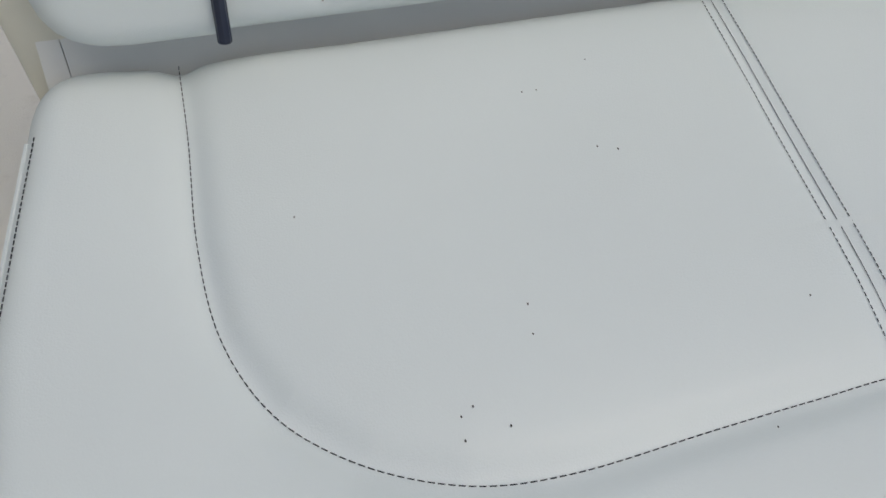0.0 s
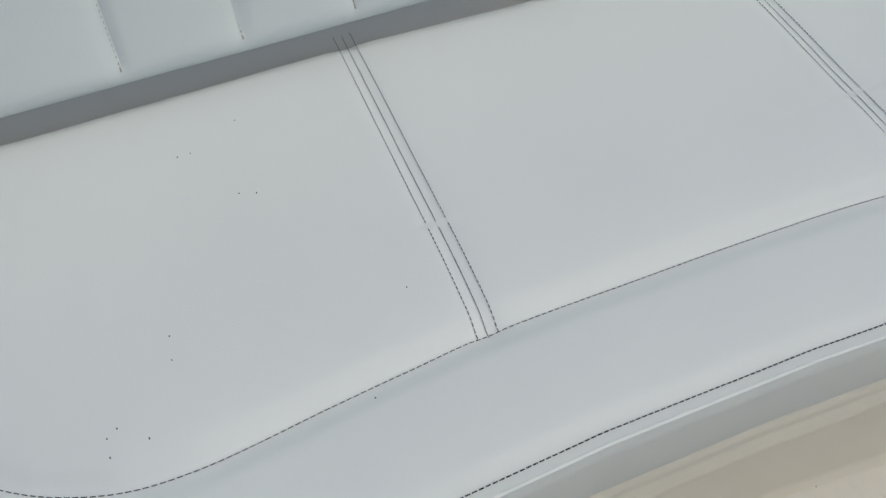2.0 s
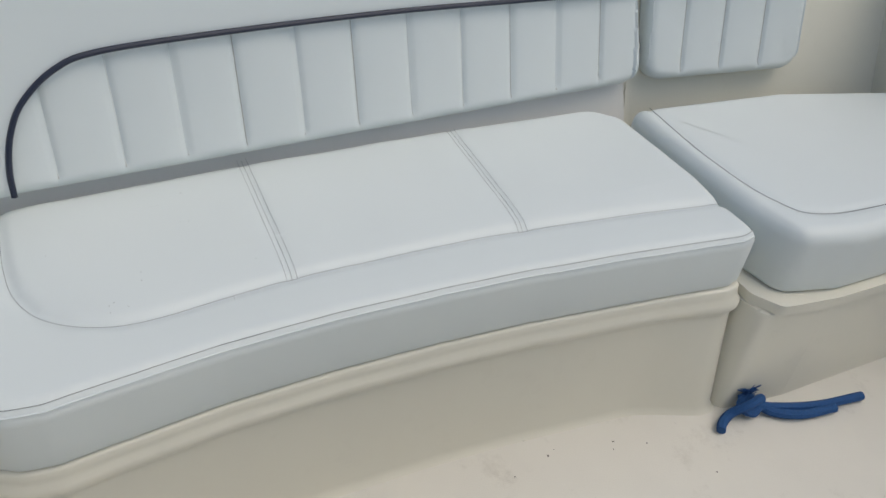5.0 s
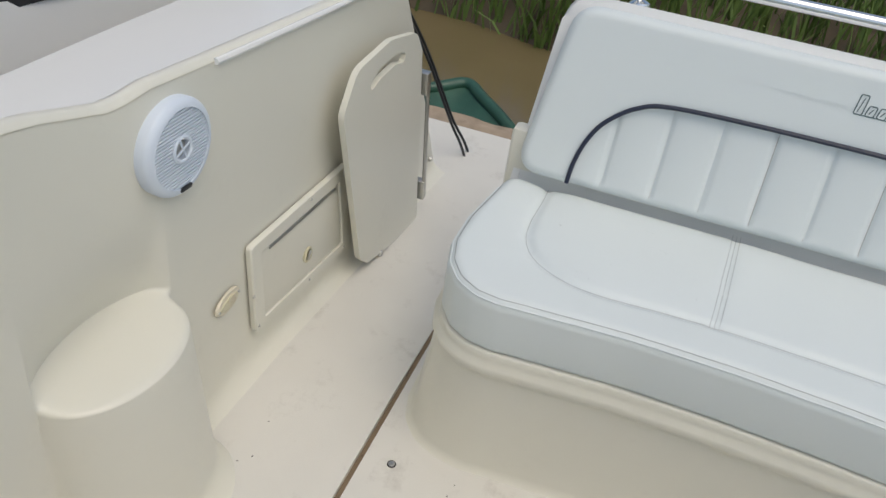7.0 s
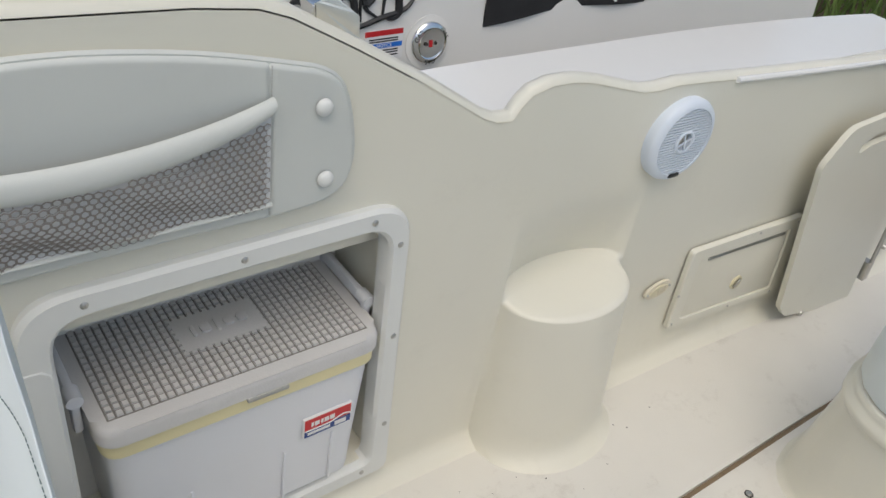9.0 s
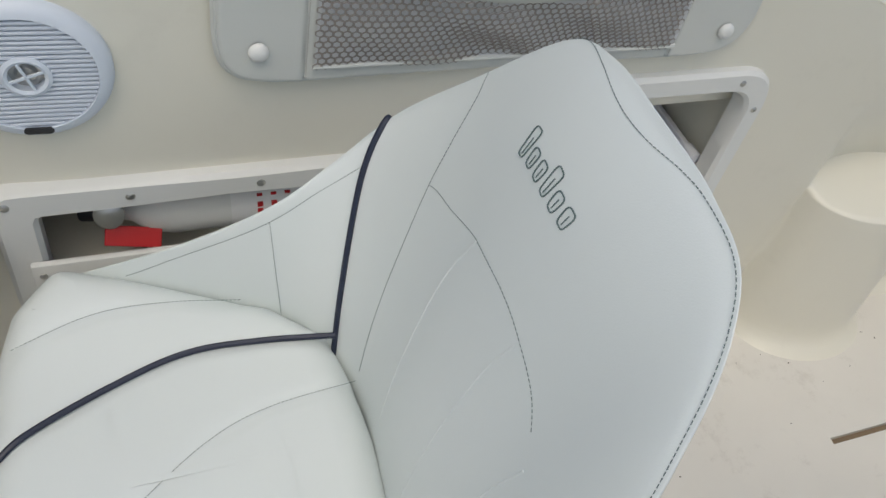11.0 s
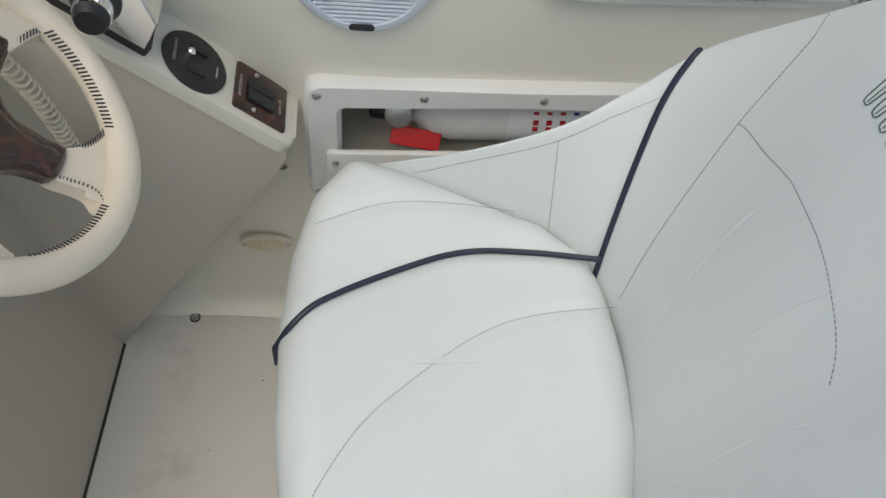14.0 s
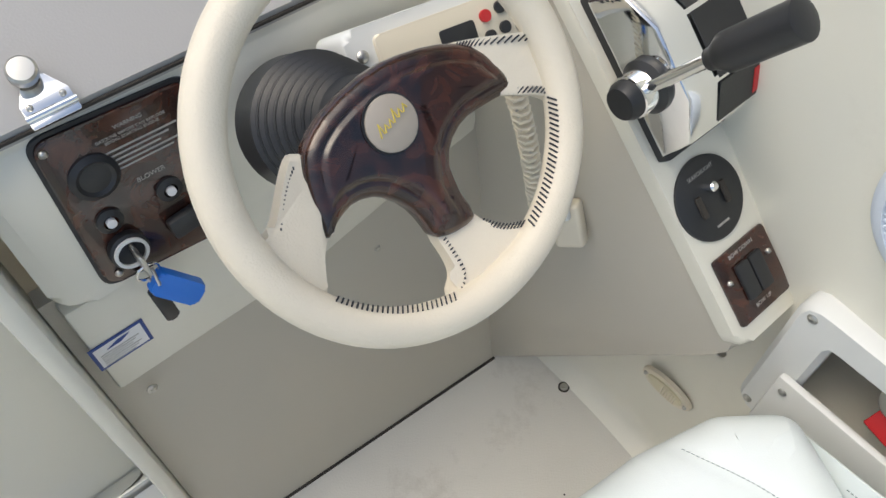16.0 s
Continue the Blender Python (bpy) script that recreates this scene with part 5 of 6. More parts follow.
part("float", prism(round_poly([(-0.022, -0.011), (0.022, -0.011), (0.022, 0.011), (-0.022, 0.011)], 0.005), -0.006, 0.006, 0.003, frame_m(k0 + Vector((0.020, 0.0135, -0.037)), (0.1, 0.62, -0.79), (0.9, -0.1, 0.3))), BLUE, ky, "blue key float")
part("fob", prism(round_poly([(-0.021, -0.0065), (0.021, -0.0065), (0.021, 0.0065), (-0.021, 0.0065)], 0.004), -0.004, 0.004, 0.002, frame_m(k0 + Vector((0.010, -0.001, -0.062)), (0.05, 0.05, -0.99), (1, 0, 0.1))), BLACK, ky)

cp = root("capacity_plate", "small blue-bordered white notice sticker under the dash", "sticker")
CM = frame_m((-1.0945, 0.262, 0.508), (0, 1, 0.0), (1, 0, 0))
part("border", box(-0.027, 0.027, -0.019, 0.019, 0, 0.0008, 0, 1, CM), NAVYL, cp, smooth=False)
part("field", box(-0.0235, 0.0235, -0.0155, 0.0155, 0.0008, 0.0014, 0, 1, CM), WHITEP, cp, smooth=False)
for k in range(6):
    part("print_bar", box(-0.020, 0.018 - 0.004 * (k % 3), 0.003 - 0.0034 * k - 0.0005, 0.003 - 0.0034 * k + 0.0005, 0.0014, 0.0018, 0, 1, CM), GREYT, cp, smooth=False)
part("mark", prism([(-0.012, 0.008), (0.002, 0.008), (0.012, 0.0135), (0.0, 0.0135)], 0.0014, 0.002, 0, CM), NAVYL, cp)


def hinge(y, z):
    o = Vector((-1.1165, y + 0.008, z + 0.005))
    m = frame_m(o + Vector((0, 0, 0.004)), (0, 1, -0.05), (0.45, 0, 0.89)) @ Matrix.Scale(0.8, 4)
    ob = part("lid_hinge", prism(round_poly([(-0.022, -0.002), (0.022, -0.002), (0.022, 0.010), (0.010, 0.030), (-0.010, 0.030), (-0.022, 0.010)], 0.003), 0.0, 0.002, 0.0005, m), CHROME, con, "stainless hinge")
    part("leaf", prism(round_poly([(-0.022, -0.013), (0.022, -0.013), (0.022, -0.004), (-0.022, -0.004)], 0.002), 0.0, 0.002, 0.0005, m), CHROME, ob)
    part("knuckle", xf(tube([(-0.023, -0.003, 0.003), (0.023, -0.003, 0.003)], 0.0035, 10), m), CHROME, ob)
    for q in ((-0.015, 0.006), (0.015, 0.006)):
        screw(m @ Vector((q[0], q[1], 0.002)), (0.45, 0, 0.89), 0.0025, ob)
    return m


hm = hinge(0.306, 0.758)
kn = root("lid_stop", "round metal stop knob on the dash lid", "knob")
part("knob", lathe([(0.0105, 0.0), (0.0115, 0.003), (0.0115, 0.010), (0.0095, 0.012), (0, 0.0125)], 28, hm @ pose(-0.004, 0.034, 0.004) @ Matrix.Scale(1.15, 4)), STEEL, kn)
hinge(0.545, 0.751)

# steering wheel
W0 = Vector((-0.942, 0.474, 0.768))
WN = Vector((0.75, 0.0, 0.66)).normalized()
WMX = frame_m(W0, (0, 1, 0), WN)
if (WMX.to_3x3() @ Vector((0, 1, 0))).z < 0:
    WMX = WMX @ Matrix.Rotation(math.pi, 4, 'Z')
WMX = WMX @ Matrix.Scale(0.905, 4)
R = 0.1400
rim = [(R * math.cos(2 * math.pi * k / 96), R * math.sin(2 * math.pi * k / 96), 0.030) for k in range(96)]
wh = part("steering_wheel", xf(tube(rim, 0.0150, 20, True), WMX @ pose(0, 0.0055, 0)), LEATHER, con, "cream leather three-spoke steering wheel")


def spoke(outline):
    """A leather-wrapped plate that rises from the hub to the rim."""
    bm = prism([tuple(p) for p in resample(chaikin(outline, 2), 70)], -0.004, 0.013, 0.006, None, 3)
    for v in bm.verts:
        v.co.z += 0.017 * smooth01(0.080, 0.130, math.hypot(v.co.x, v.co.y))
    return xf(bm, WMX)


lace = bmesh.new()
SPOKES = [[(-0.072, 0.030), (-0.080, 0.026), (-0.0917, 0.0148), (-0.1074, -0.0001), (-0.1190, -0.0074), (-0.1400, -0.006), (-0.126, -0.066), (-0.1046, -0.0669), (-0.1015, -0.0536), (-0.0855, -0.0343), (-0.06, -0.025), (-0.055, 0.015)],
          [(-0.0078, -0.0789), (-0.0069, -0.0973), (-0.011, -0.1127), (-0.0251, -0.1198), (-0.02, -0.140), (0.070, -0.122), (0.062, -0.1114), (0.0445, -0.1042), (0.0334, -0.0921), (0.0265, -0.0762), (0.018, -0.06), (0.0, -0.06)],
          [(0.0703, 0.041), (0.0936, 0.034), (0.130, 0.020), (0.141, 0.018), (0.139, -0.035), (0.132, -0.0447), (0.122, -0.0285), (0.0984, -0.0162), (0.08, -0.008), (0.06, 0.02)]]
SEWN = [[(-0.078, 0.022), (-0.0945, 0.0085), (-0.1115, -0.0085)], [(-0.003, -0.083), (-0.003, -0.0975), (-0.007, -0.1135), (-0.024, -0.1235)], [(0.030, -0.088), (0.043, -0.1005), (0.062, -0.1075)],
        [(0.098, -0.0125), (0.120, -0.024), (0.133, -0.040)], [(0.074, 0.037), (0.094, 0.030), (0.128, 0.016)]]
for outline in SPOKES:
    part("spoke", spoke(outline), LEATHER, wh)
for line in SEWN:
    pts = [WMX @ Vector((p.x, p.y, 0.0138 + 0.017 * smooth01(0.080, 0.130, math.hypot(p.x, p.y)))) for p in spline(line, 16)]
    side = (WMX.to_3x3() @ Vector((0.6, 0.8, 0))).normalized() * 0.0022
    for k in range(15):
        tube([pts[k] - side, pts[k + 1] + side], 0.0006, 4, False, lace)
for k in range(200):
    a = 2 * math.pi * k / 200
    deg = math.degrees(a) % 360
    if not (213 < deg < 258 or 296 < deg < 343):
        continue
    p = Vector((math.cos(a), math.sin(a), 0))
    q = Vector((math.cos(a + 0.026), math.sin(a + 0.026), 0))
    tube([WMX @ (p * (R - 0.0125) + Vector((0, 0.0055, 0.0395))), WMX @ (q * (R - 0.0158) + Vector((0, 0.0055, 0.0325)))], 0.0007, 4, False, lace)
part("lacing", lace, THREAD, wh, "dark hand lacing on rim and spokes")["kind"] = "stuff"
hub = chaikin([(0.1065, -0.0149), (0.0767, -0.0131), (0.0541, -0.0135), (0.0354, -0.0239), (0.0265, -0.0400), (0.0245, -0.0520), (0.0300, -0.0800), (0.0240, -0.0860), (0.0037, -0.0850), (-0.0110, -0.0790), (-0.0133, -0.0623), (-0.0183, -0.0464),
               (-0.0330, -0.0280), (-0.0513, -0.0217), (-0.0680, -0.0260), (-0.0850, -0.0370), (-0.0840, -0.0218), (-0.0813, -0.0021), (-0.0739, 0.0200), (-0.0640, 0.0330), (-0.0380, 0.0460), (0.0053, 0.0540), (0.0400, 0.0505), (0.0700, 0.0420), (0.0920, 0.0280), (0.1051, 0.0035)], 1)


def hub_h(x, y):
    d = min((Vector((x, y)) - p).length for p in HUBR)
    return 0.006 * smooth01(0.0, 0.018, d) - 0.002 * math.exp(-((d - 0.012) / 0.0022) ** 2)


HUBR = resample(hub, 160)
part("hub_cover", cushion(hub, 0.002, 0.019, 0.007, hub_h, 240, 22, ((-0.030, 0.018), (0.050, 0.014)), WMX, 0.003), BURL, wh, "glossy burl hub cover")
cap = part("horn_button", lathe([(0.0205, 0.020), (0.0205, 0.0285), (0.018, 0.030), (0.0, 0.0305)], 36, WMX @ pose(-0.005, 0.0150, 0.0)), mat("taupe_cap", (0.42, 0.37, 0.31), 0.4, bump=0.02), wh, "taupe horn button")
part("cap_ring", lathe([(0.0222, 0.018), (0.0222, 0.0265), (0.0206, 0.0265), (0.0206, 0.018)], 36, WMX @ pose(-0.005, 0.0150, 0.0)), BLACK, wh)
bm = bmesh.new()
for k in range(6):
    x = -0.013 + 0.0048 * k
    tube([(x, -0.003 + 0.0016 * k - 0.002, 0.0309), (x + 0.0018, 0.001 + 0.0016 * k + (0.004 if k in (0, 3) else 0), 0.0309), (x + 0.0036, -0.003 + 0.0016 * k, 0.0309)], 0.0006, 5, False, bm)
part("gold_mark", xf(bm, WMX @ pose(-0.005, 0.0150, 0.0)), GOLD, wh, "small yellow script mark")
boot = root("steering_boot", "black ribbed rubber boot behind the wheel", "steering column")
prof = []
for k in range(7):
    z = -0.128 + 0.013 * k
    r = 0.060 - 0.0032 * k
    prof += [(r, z), (r + 0.001, z + 0.008), (r - 0.0025, z + 0.0105), (r - 0.0025, z + 0.0125)]
part("bellows", lathe([(0.062, -0.165)] + prof + [(0.034, -0.034), (0.030, -0.012), (0.0, -0.012)], 40, WMX @ pose(0, 0.018, 0)), BLACK, boot)
part("column", lathe([(0.018, -0.02), (0.018, 0.008), (0, 0.008)], 20, WMX), BLACK, boot)

# radio and its handset
rd = root("marine_radio", "white marine radio with keypad on the dash", "radio")
RM = frame_m((-1.040, 0.605, 0.722), (-0.10, 1, -0.28), (0.75, 0.0, 0.66)) @ pose(-0.003, -0.009, 0)
part("case", prism(round_poly([(-0.092, -0.030), (0.092, -0.030), (0.092, 0.034), (-0.092, 0.034)], 0.010), -0.045, 0.012, 0.006, RM, 3), PLASTIC, rd)
part("face", prism(round_poly([(-0.068, -0.024), (0.088, -0.024), (0.088, 0.024), (-0.068, 0.024)], 0.006), 0.012, 0.016, 0.002, RM), CREAMP, rd)
part("display", prism(round_poly([(-0.012, -0.008), (0.022, -0.008), (0.022, 0.010), (-0.012, 0.010)], 0.003), 0.016, 0.0175, 0.0006, RM), BLACK, rd)
for i, q in enumerate(((0.034, 0.009), (0.050, 0.012), (0.034, -0.008), (0.050, -0.005), (0.066, -0.008))):
    part("key_button", lathe([(0.0052, 0.016), (0.0052, 0.019), (0, 0.0195)], 16, RM @ pose(q[0], q[1], 0)), RED if i == 0 else BLACK, rd)
part("dial", lathe([(0.011, 0.016), (0.010, 0.028), (0, 0.028)], 20, RM @ pose(0.072, 0.010, 0)), BLACK, rd)
screw(RM @ Vector((-0.080, 0.012, 0.0125)), (0.75, 0, 0.66), 0.005, rd)
mc = root("radio_handset", "cream radio handset on a coiled cord", "handset")
part("body", box(-0.016, 0.016, -0.026, 0.026, -0.010, 0.010, 0.005, 3, frame_m((-0.932, 0.684, 0.492), (0.6, 0.2, 0.3), (0.4, -0.85, 0.3))), CREAMP, mc)
part("clip", box(-0.008, 0.008, 0.012, 0.032, 0.009, 0.018, 0.003, 2, frame_m((-0.932, 0.684, 0.492), (0.6, 0.2, 0.3), (0.4, -0.85, 0.3))), PLASTIC, mc)
coil = []
axis = spline([(-0.97, 0.612, 0.725), (-0.955, 0.622, 0.665), (-0.950, 0.635, 0.60), (-0.948, 0.648, 0.54), (-0.94, 0.662, 0.50)], 220)
for k, p in enumerate(axis):
    a = k / 220 * 2 * math.pi * 30
    coil.append(p + Vector((0.0075 * math.cos(a), 0.0075 * math.sin(a), 0.002 * math.sin(a))))
part("cord", tube(coil, 0.0022, 6), CREAMP, mc)

# switches and throttle on the strip
dl = root("searchlight_control", "round black searchlight control disc", "control")
part("disc", lathe([(0.040, 0.006), (0.040, 0.010), (0.0375, 0.0115), (0, 0.0115)], 44, SM @ pose(0.136, 0.008, 0)), BLACK, dl)
for q in ((-0.002, 0.016), (-0.002, -0.016)):
    part("rocker", box(-0.011, 0.011, -0.0035, 0.0035, 0.0115, 0.0145, 0.001, 1, SM @ pose(0.136 + q[0], 0.008 + q[1], 0)), DARK, dl)
part("knob", lathe([(0.0048, 0.0115), (0.0048, 0.019), (0.003, 0.021), (0, 0.021)], 16, SM @ pose(0.146, 0.006, 0)), CHROME, dl, "small bright knob")
TS = SM @ Matrix.Rotation(radians(-90), 4, 'Z')
text("searchlight_text", "SEARCHLIGHT", 0.0052, SM @ pose(0.136, 0.008, 0) @ pose(0.026, 0, 0.0118, 0, 0, -90), DIMPRINT, dl, 0.0002)
part("print_bar", box(-0.0276, -0.0255, -0.008, 0.008, 0.0115, 0.0119, 0, 1, SM @ pose(0.136, 0.008, 0)), DIMPRINT, dl, smooth=False)
tp = root("trim_switch", "burl plate with black bow trim rockers", "switch")
part("plate", prism(round_poly([(0.012, -0.034), (0.084, -0.034), (0.084, 0.038), (0.012, 0.038)], 0.004), 0.006, 0.0095, 0.001, SM), BURL, tp)
for y in (-0.009, 0.009):
    part("rocker", box(0.030, 0.068, y + 0.002 - 0.0085, y + 0.002 + 0.0085, 0.0095, 0.0145, 0.002, 2, SM), BLACK, tp)
text("trim_text", "BOW DOWN", 0.0056, SM @ pose(0.077, 0.002, 0.0097, 0, 0, -90), DIMPRINT, tp, 0.0002)
text("trim_text", "BOW UP", 0.0056, SM @ pose(0.021, 0.002, 0.0097, 0, 0, -90), DIMPRINT, tp, 0.0002)
for q in ((0.057, -0.026), (0.057, 0.030)):
    screw(SM @ Vector((q[0], q[1], 0.0095)), (0.66, 0, 0.75), 0.003, tp)

dp = root("dash_plate", "dark burl trim plate above the throttle", "trim plate")
part("plate", prism(round_poly([(0.352, -0.034), (0.424, -0.034), (0.424, 0.044), (0.352, 0.044)], 0.006), 0.0065, 0.0095, 0.001, SM), BURL, dp)
for q in ((0.360, -0.026), (0.360, 0.036)):
    screw(SM @ Vector((q[0], q[1], 0.0095)), (0.66, 0, 0.75), 0.003, dp)
TM = SM @ pose(0.018, -0.006, 0)
th = root("throttle_control", "chrome and black single-lever engine control", "throttle")
part("base", prism(round_poly([(0.172, -0.036), (0.330, -0.036), (0.330, 0.046), (0.172, 0.046)], 0.004), 0.0065, 0.018, 0.003, TM), BLACK, th)
wedge = prism([(0.178, 0.018), (0.326, 0.018), (0.318, 0.060), (0.285, 0.078), (0.222, 0.078), (0.186, 0.056)], -0.046, 0.050, 0.004, TM @ frame_m((0, 0, 0), (1, 0, 0), (0, 1, 0)) @ Matrix.Scale(-1, 4, (0, 1, 0)))
part("housing", wedge, CHROME, th)
pf = [(0.188, 0.0565), (0.223, 0.0795), (0.284, 0.0795), (0.316, 0.0615)]
for (a, za), (b, zb) in zip(pf, pf[1:]):
    d = Vector((b - a, 0, zb - za))
    part("black_panel", box(0.002, d.length - 0.002, -0.043, 0.014, 0.0008, 0.0018, 0, 1, TM @ frame_m((a, 0, za), d, Vector((-d.z, 0, d.x)))), BLACK, th, "black face panel with white line", smooth=False)
part("red_mark", box(0.006, 0.030, -0.037, -0.030, 0.0019, 0.0024, 0, 1, TM @ frame_m((0.188, 0, 0.0565), (0.035, 0, 0.023), (-0.023, 0, 0.035))), RED, th, smooth=False)
hub_p = TM @ Vector((0.245, 0.050, 0.046))
part("pivot", lathe([(0.024, -0.004), (0.024, 0.006), (0.017, 0.012), (0.017, 0.030), (0.014, 0.036), (0, 0.037)], 28, frame_m(hub_p, (1, 0, 0), (0, -1, 0))), BLACK, th)
part("collar", lathe([(0.0185, 0.010), (0.0185, 0.024), (0.014, 0.026)], 28, frame_m(hub_p, (1, 0, 0), (0, -1, 0))), CHROME, th)
l0, l1, l2 = hub_p + Vector((0, -0.016, 0)), Vector((-0.8415, 0.686, 0.786)), Vector((-0.7995, 0.694, 0.842))
part("lever", tube([l0, l1], 0.0055, 12), CHROME, th)
part("grip", tube([l1 + (l2 - l1) * t for t in (-0.12, -0.08, 0.0, 0.1, 0.25, 0.6, 0.9, 0.97, 1.0)], lambda u: 0.0085 + 0.0065 * smooth01(0.15, 0.4, u) - 0.006 * smooth01(0.9, 1.0, u), 16), BLACK, th)

# ---- coaming hardware and neighbouring boat ----
cl = root("windscreen_fitting", "chrome windscreen end fitting on the coaming", "fitting")
part("wedge", prism(round_poly([(0.165, 0.900), (0.225, 0.872), (0.222, 0.905), (0.185, 0.935), (0.160, 0.925)], 0.004), -0.02, 0.012, 0.004, frame_m((0, 0.796, 0), (1, 0, 0), (0, -1, 0))), CHROME, cl)
sg = root("side_window", "dark tinted side window in a grey frame above the coaming", "window")
part("pane", sheet(lambda u, v: Vector((-1.4 + 1.5 * u, 0.80 + 0.02 * v, (0.965 + 0.012 * (1 - u)) + 0.35 * v * (1 - 0.75 * u))), 10, 4, 0.006, (0, 1, 0)), TINT, sg)
part("frame", tube([(-1.4, 0.80, 0.982), (-0.4, 0.80, 0.972), (0.10, 0.80, 0.955)], 0.010, 10), STEEL, sg)

nb = root("moored_boat", "white fibreglass boat moored alongside with black graphics", "boat")


def nb_y(x, z):
    return 1.32 + 0.10 * (z - 0.58) + 0.04 * (x - 0.74) * (x - 0.74) * 0.2


part("hull", sheet(lambda u, v: Vector(((x := -1.2 + 3.5 * u), nb_y(x, (z := -0.62 + 1.55 * v)), z)), 40, 20, 0.03, (0, 1, 0)), GELW, nb)
NM = frame_m((0.742, nb_y(0.742, 0.583) - 0.001, 0.583), (1, 0, 0), (0, -1, 0.1))
gc = part("fuel_cap", lathe([(0.046, 0), (0.046, 0.006), (0.042, 0.011), (0.034, 0.013), (0.030, 0.010), (0.0, 0.011)], 40, NM), CHROME, nb, "chrome fuel cap")
part("cap_recess", lathe([(0.058, 0.0), (0.058, 0.002), (0.046, 0.003)], 40, NM), GELW, nb)
for a in (60, 180, 300):
    text("gas_text", "GAS", 0.015, NM @ Matrix.Rotation(radians(a), 4, 'Z') @ pose(0, 0.038, 0.0125), BLACK, gc, 0.0002)
for x in (-0.012, 0.012):
    part("cap_hole", lathe([(0.004, 0.011), (0.004, 0.0122), (0, 0.0122)], 12, NM @ pose(x, 0, 0)), DARK, gc)
part("red_mark", box(-0.004, 0.004, -0.007, 0.007, 0.011, 0.0122, 0, 1, NM), RED, gc, smooth=False)
nt_ = part("notice", box(-0.046, 0.046, -0.032, 0.032, 0, 0.001, 0, 1, NM @ pose(-0.112, 0.008, 0)), WHITEP, nb, "notice sticker in red, white and blue", smooth=False)
part("red_band", box(-0.046, 0.046, 0.020, 0.031, 0.001, 0.0015, 0, 1, NM @ pose(-0.112, 0.008, 0)), RED, nt_, smooth=False)
part("blue_band", box(-0.044, 0.044, -0.006, 0.004, 0.001, 0.0015, 0, 1, NM @ pose(-0.112, 0.008, 0)), BLUE, nt_, smooth=False)
text("notice_text", "NOTICE", 0.010, NM @ pose(-0.112, 0.007, 0.0017), WHITEP, nt_, 0.0002)
for k in (0.008, 0.013, -0.011, -0.016, -0.022):
    part("print_bar", box(-0.036, 0.034, k - 0.0014, k + 0.0014, 0.001, 0.0015, 0, 1, NM @ pose(-0.112, 0.008, 0)), BLACK, nt_, smooth=False)
bm = bmesh.new()
for k in range(5):
    x = 0.415 + 0.052 * k
    pts = [(x, 0.655), (x + 0.008, 0.695), (x + 0.034, 0.692), (x + 0.038, 0.655), (x + 0.019, 0.644), (x, 0.655)] if k != 3 else [(x, 0.645), (x, 0.76), (x + 0.01, 0.68), (x + 0.04, 0.71), (x + 0.01, 0.675), (x + 0.045, 0.645)]
    tube([Vector((p.x, nb_y(p.x, p.y) - 0.003, p.y)) for p in spline(pts, 24)], lambda u: 0.003 + 0.006 * math.sin(u * 3.14) ** 2, 6, False, bm)
tube([Vector((p.x, nb_y(p.x, p.y) - 0.003, p.y)) for p in spline([(0.50, 0.640), (0.56, 0.634), (0.62, 0.648), (0.68, 0.662), (0.71, 0.70)], 30)], lambda u: 0.002 + 0.004 * math.sin(u * 3.14), 6, False, bm)
part("graphic", bm, BLACK, nb, "black flowing graphic")
cv = root("canvas_cover", "black canvas cover hanging over the moored boat's side", "canvas")
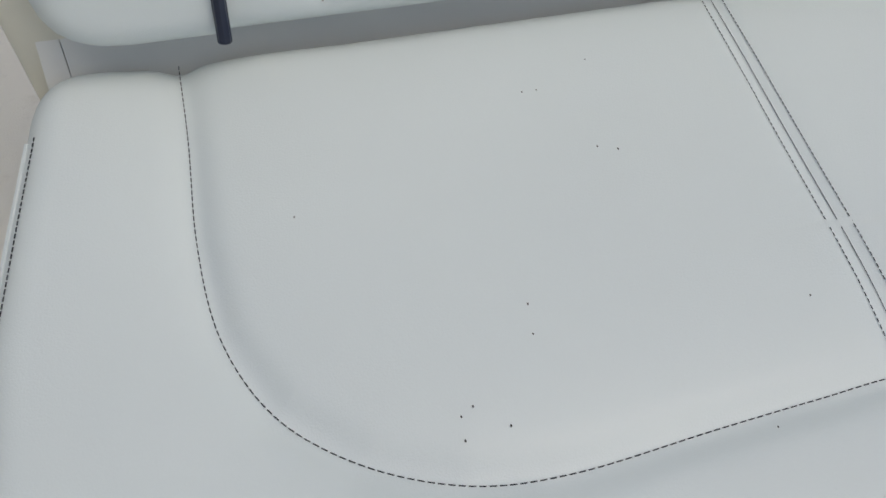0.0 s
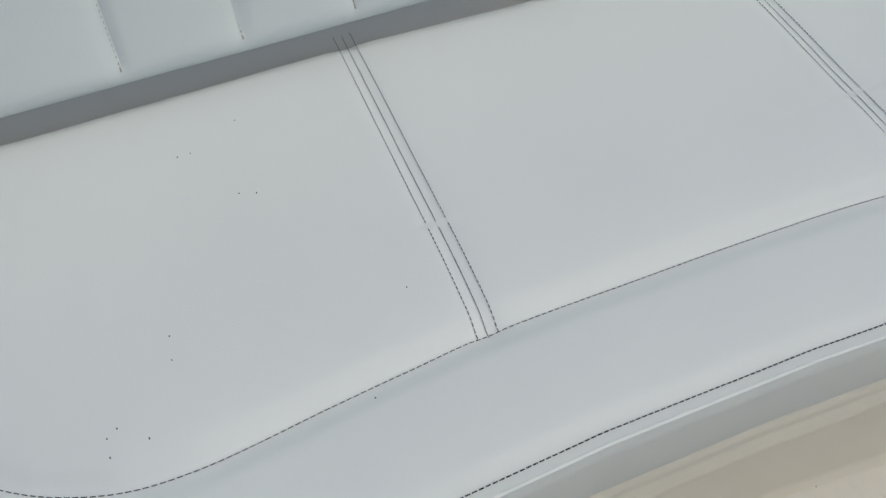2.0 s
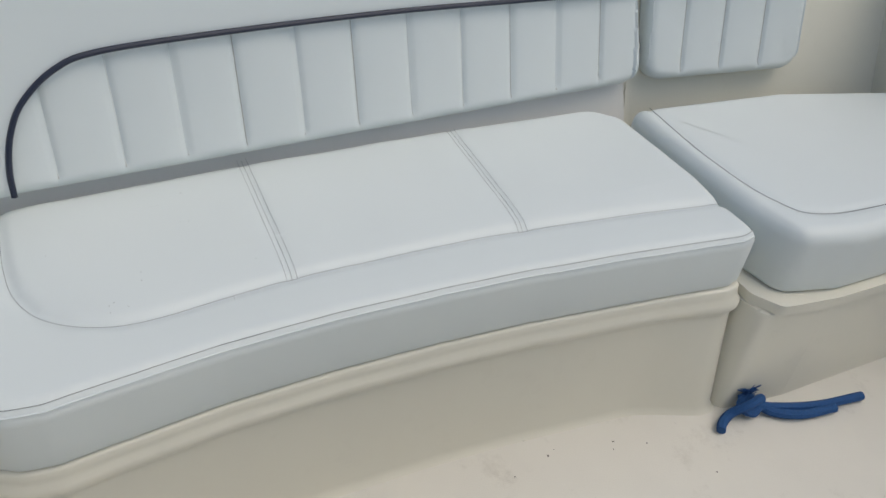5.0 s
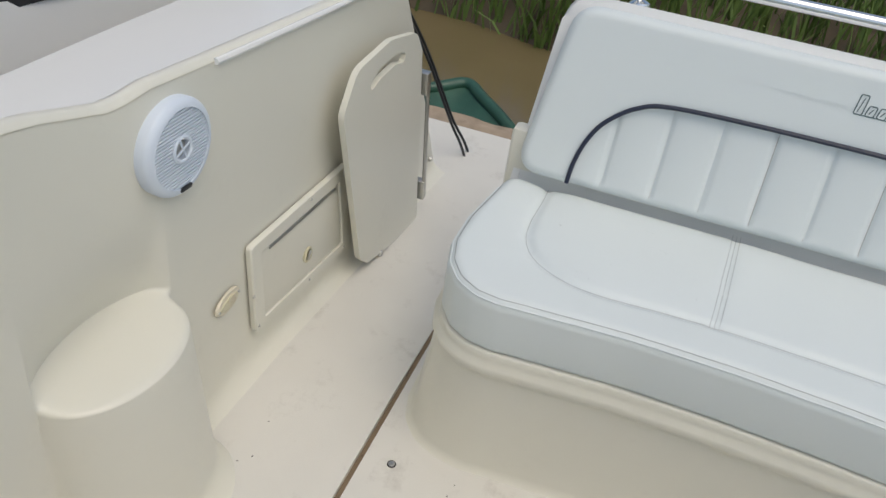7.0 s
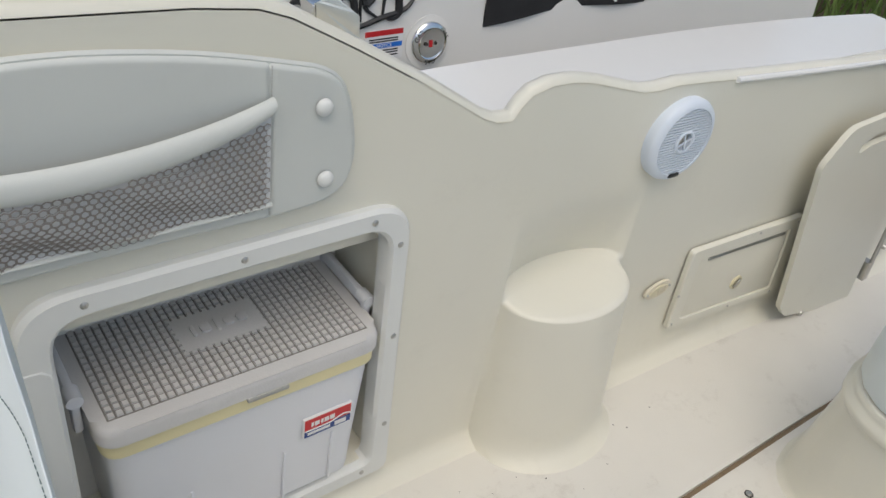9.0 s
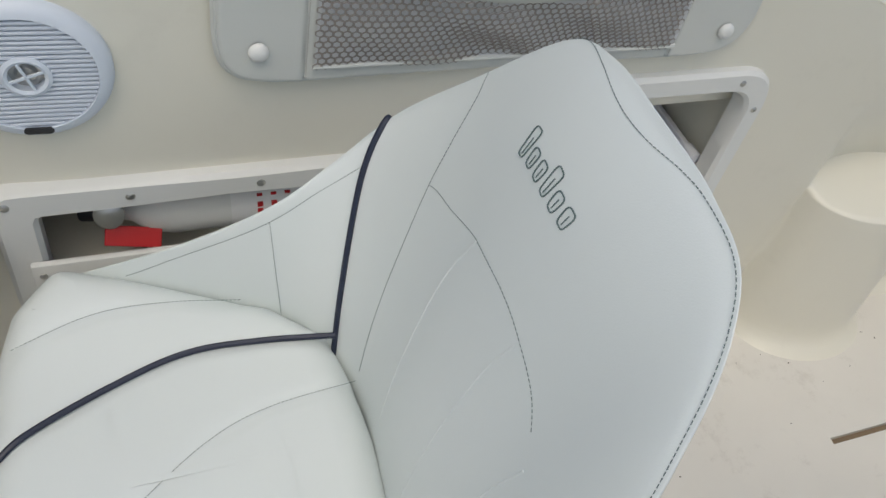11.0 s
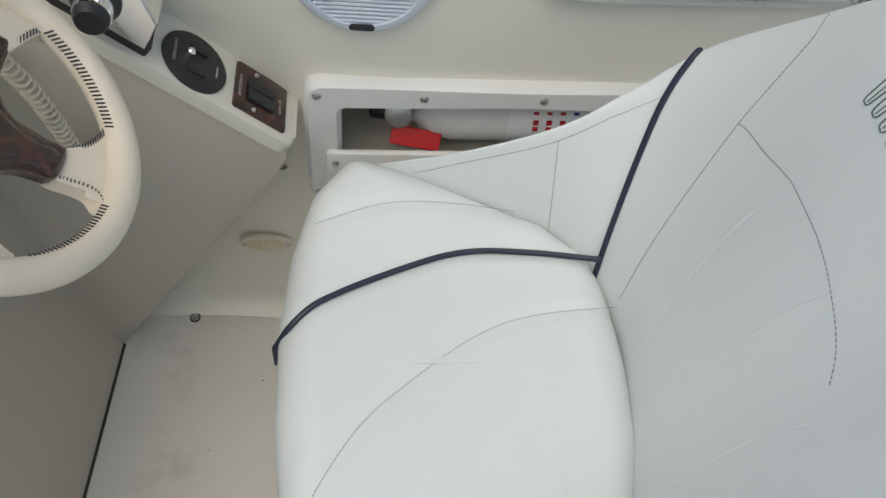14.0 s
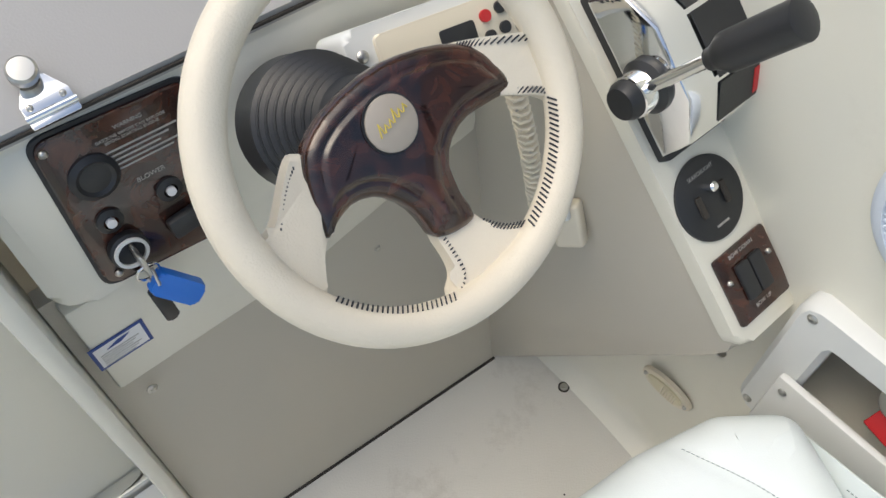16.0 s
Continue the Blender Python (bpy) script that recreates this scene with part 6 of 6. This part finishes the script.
part("cloth", sheet(lambda u, v: Vector(((x := 0.89 + 1.25 * u), nb_y(x, 0.7) - 0.012 - 0.006 * math.sin(u * 23), 0.598 + 0.012 * math.sin(u * 9) + 0.03 * u + 0.42 * v)), 40, 8, 0.004, (0, 1, 0)), CANVAS, cv)
part("seam", tube([(1.30, nb_y(1.3, 0.7) - 0.02, 0.62), (1.32, nb_y(1.3, 0.9) - 0.02, 0.95)], 0.004, 6), WHITEP, cv)
part("port_light", prism(round_poly([(1.10, 0.40), (2.0, 0.40), (2.0, 0.505), (1.10, 0.535)], 0.05), 0.0, 0.012, 0.008, frame_m((0, nb_y(1.4, 0.45) - 0.006, 0), (1, 0, 0), (0, -1, 0.1))), GELW, nb)

# ---- stern side: dock edge, hoses, skiff ----
dk = root("dock_beam", "weathered timber dock beam with flaking edge", "dock")
part("beam", sheet(lambda u, v: Vector((3.10 + 0.24 * v + 0.012 * noise.noise(Vector((u * 14, v * 3, 2))), -1.2 + 4.2 * u, -0.45 + 0.015 * noise.noise(Vector((u * 30, v * 5, 0))))), 120, 8, 0.11, (0, 0, -1)), WOOD, dk)
# added dark slab in place of the shaded gap before the beam
part("apron", box(2.44, 3.09, -1.2, 3.0, -0.95, -0.60, 0.02), GAPSHADE, dk)
hz = root("hoses", "two dark hoses hanging at the stern", "hose")
for d in (0.0, 0.02):
    part("hose", tube(spline([(1.86 + d, 0.93, 0.78), (2.02 + d, 0.88, 0.56), (2.2 + d, 0.815, 0.30), (2.24 + d, 0.72, 0.08), (2.30 + d * 2, 0.66, -0.10), (2.5 + d * 3, 0.62, -0.58)], 60), 0.0045, 8), BLACK, hz)
sk = root("skiff", "dark green skiff bow in the canal", "boat")
arc = spline([(3.50, 0.70, -0.60), (3.62, 0.86, -0.55), (3.74, 1.0, -0.53), (3.84, 1.12, -0.52), (3.74, 1.26, -0.54), (3.60, 1.5, -0.58)], 50)
part("gunwale", tube(arc, 0.032, 10), GREENB, sk)
part("bottom", sheet(lambda u, v: arc[int(u * 49)].lerp(Vector((3.42, 1.10, -0.615)), v) + Vector((0, 0, -0.03 * math.sin(v * 3.1))), 30, 6, 0.01, (0, 0, -1)), GREENB, sk)
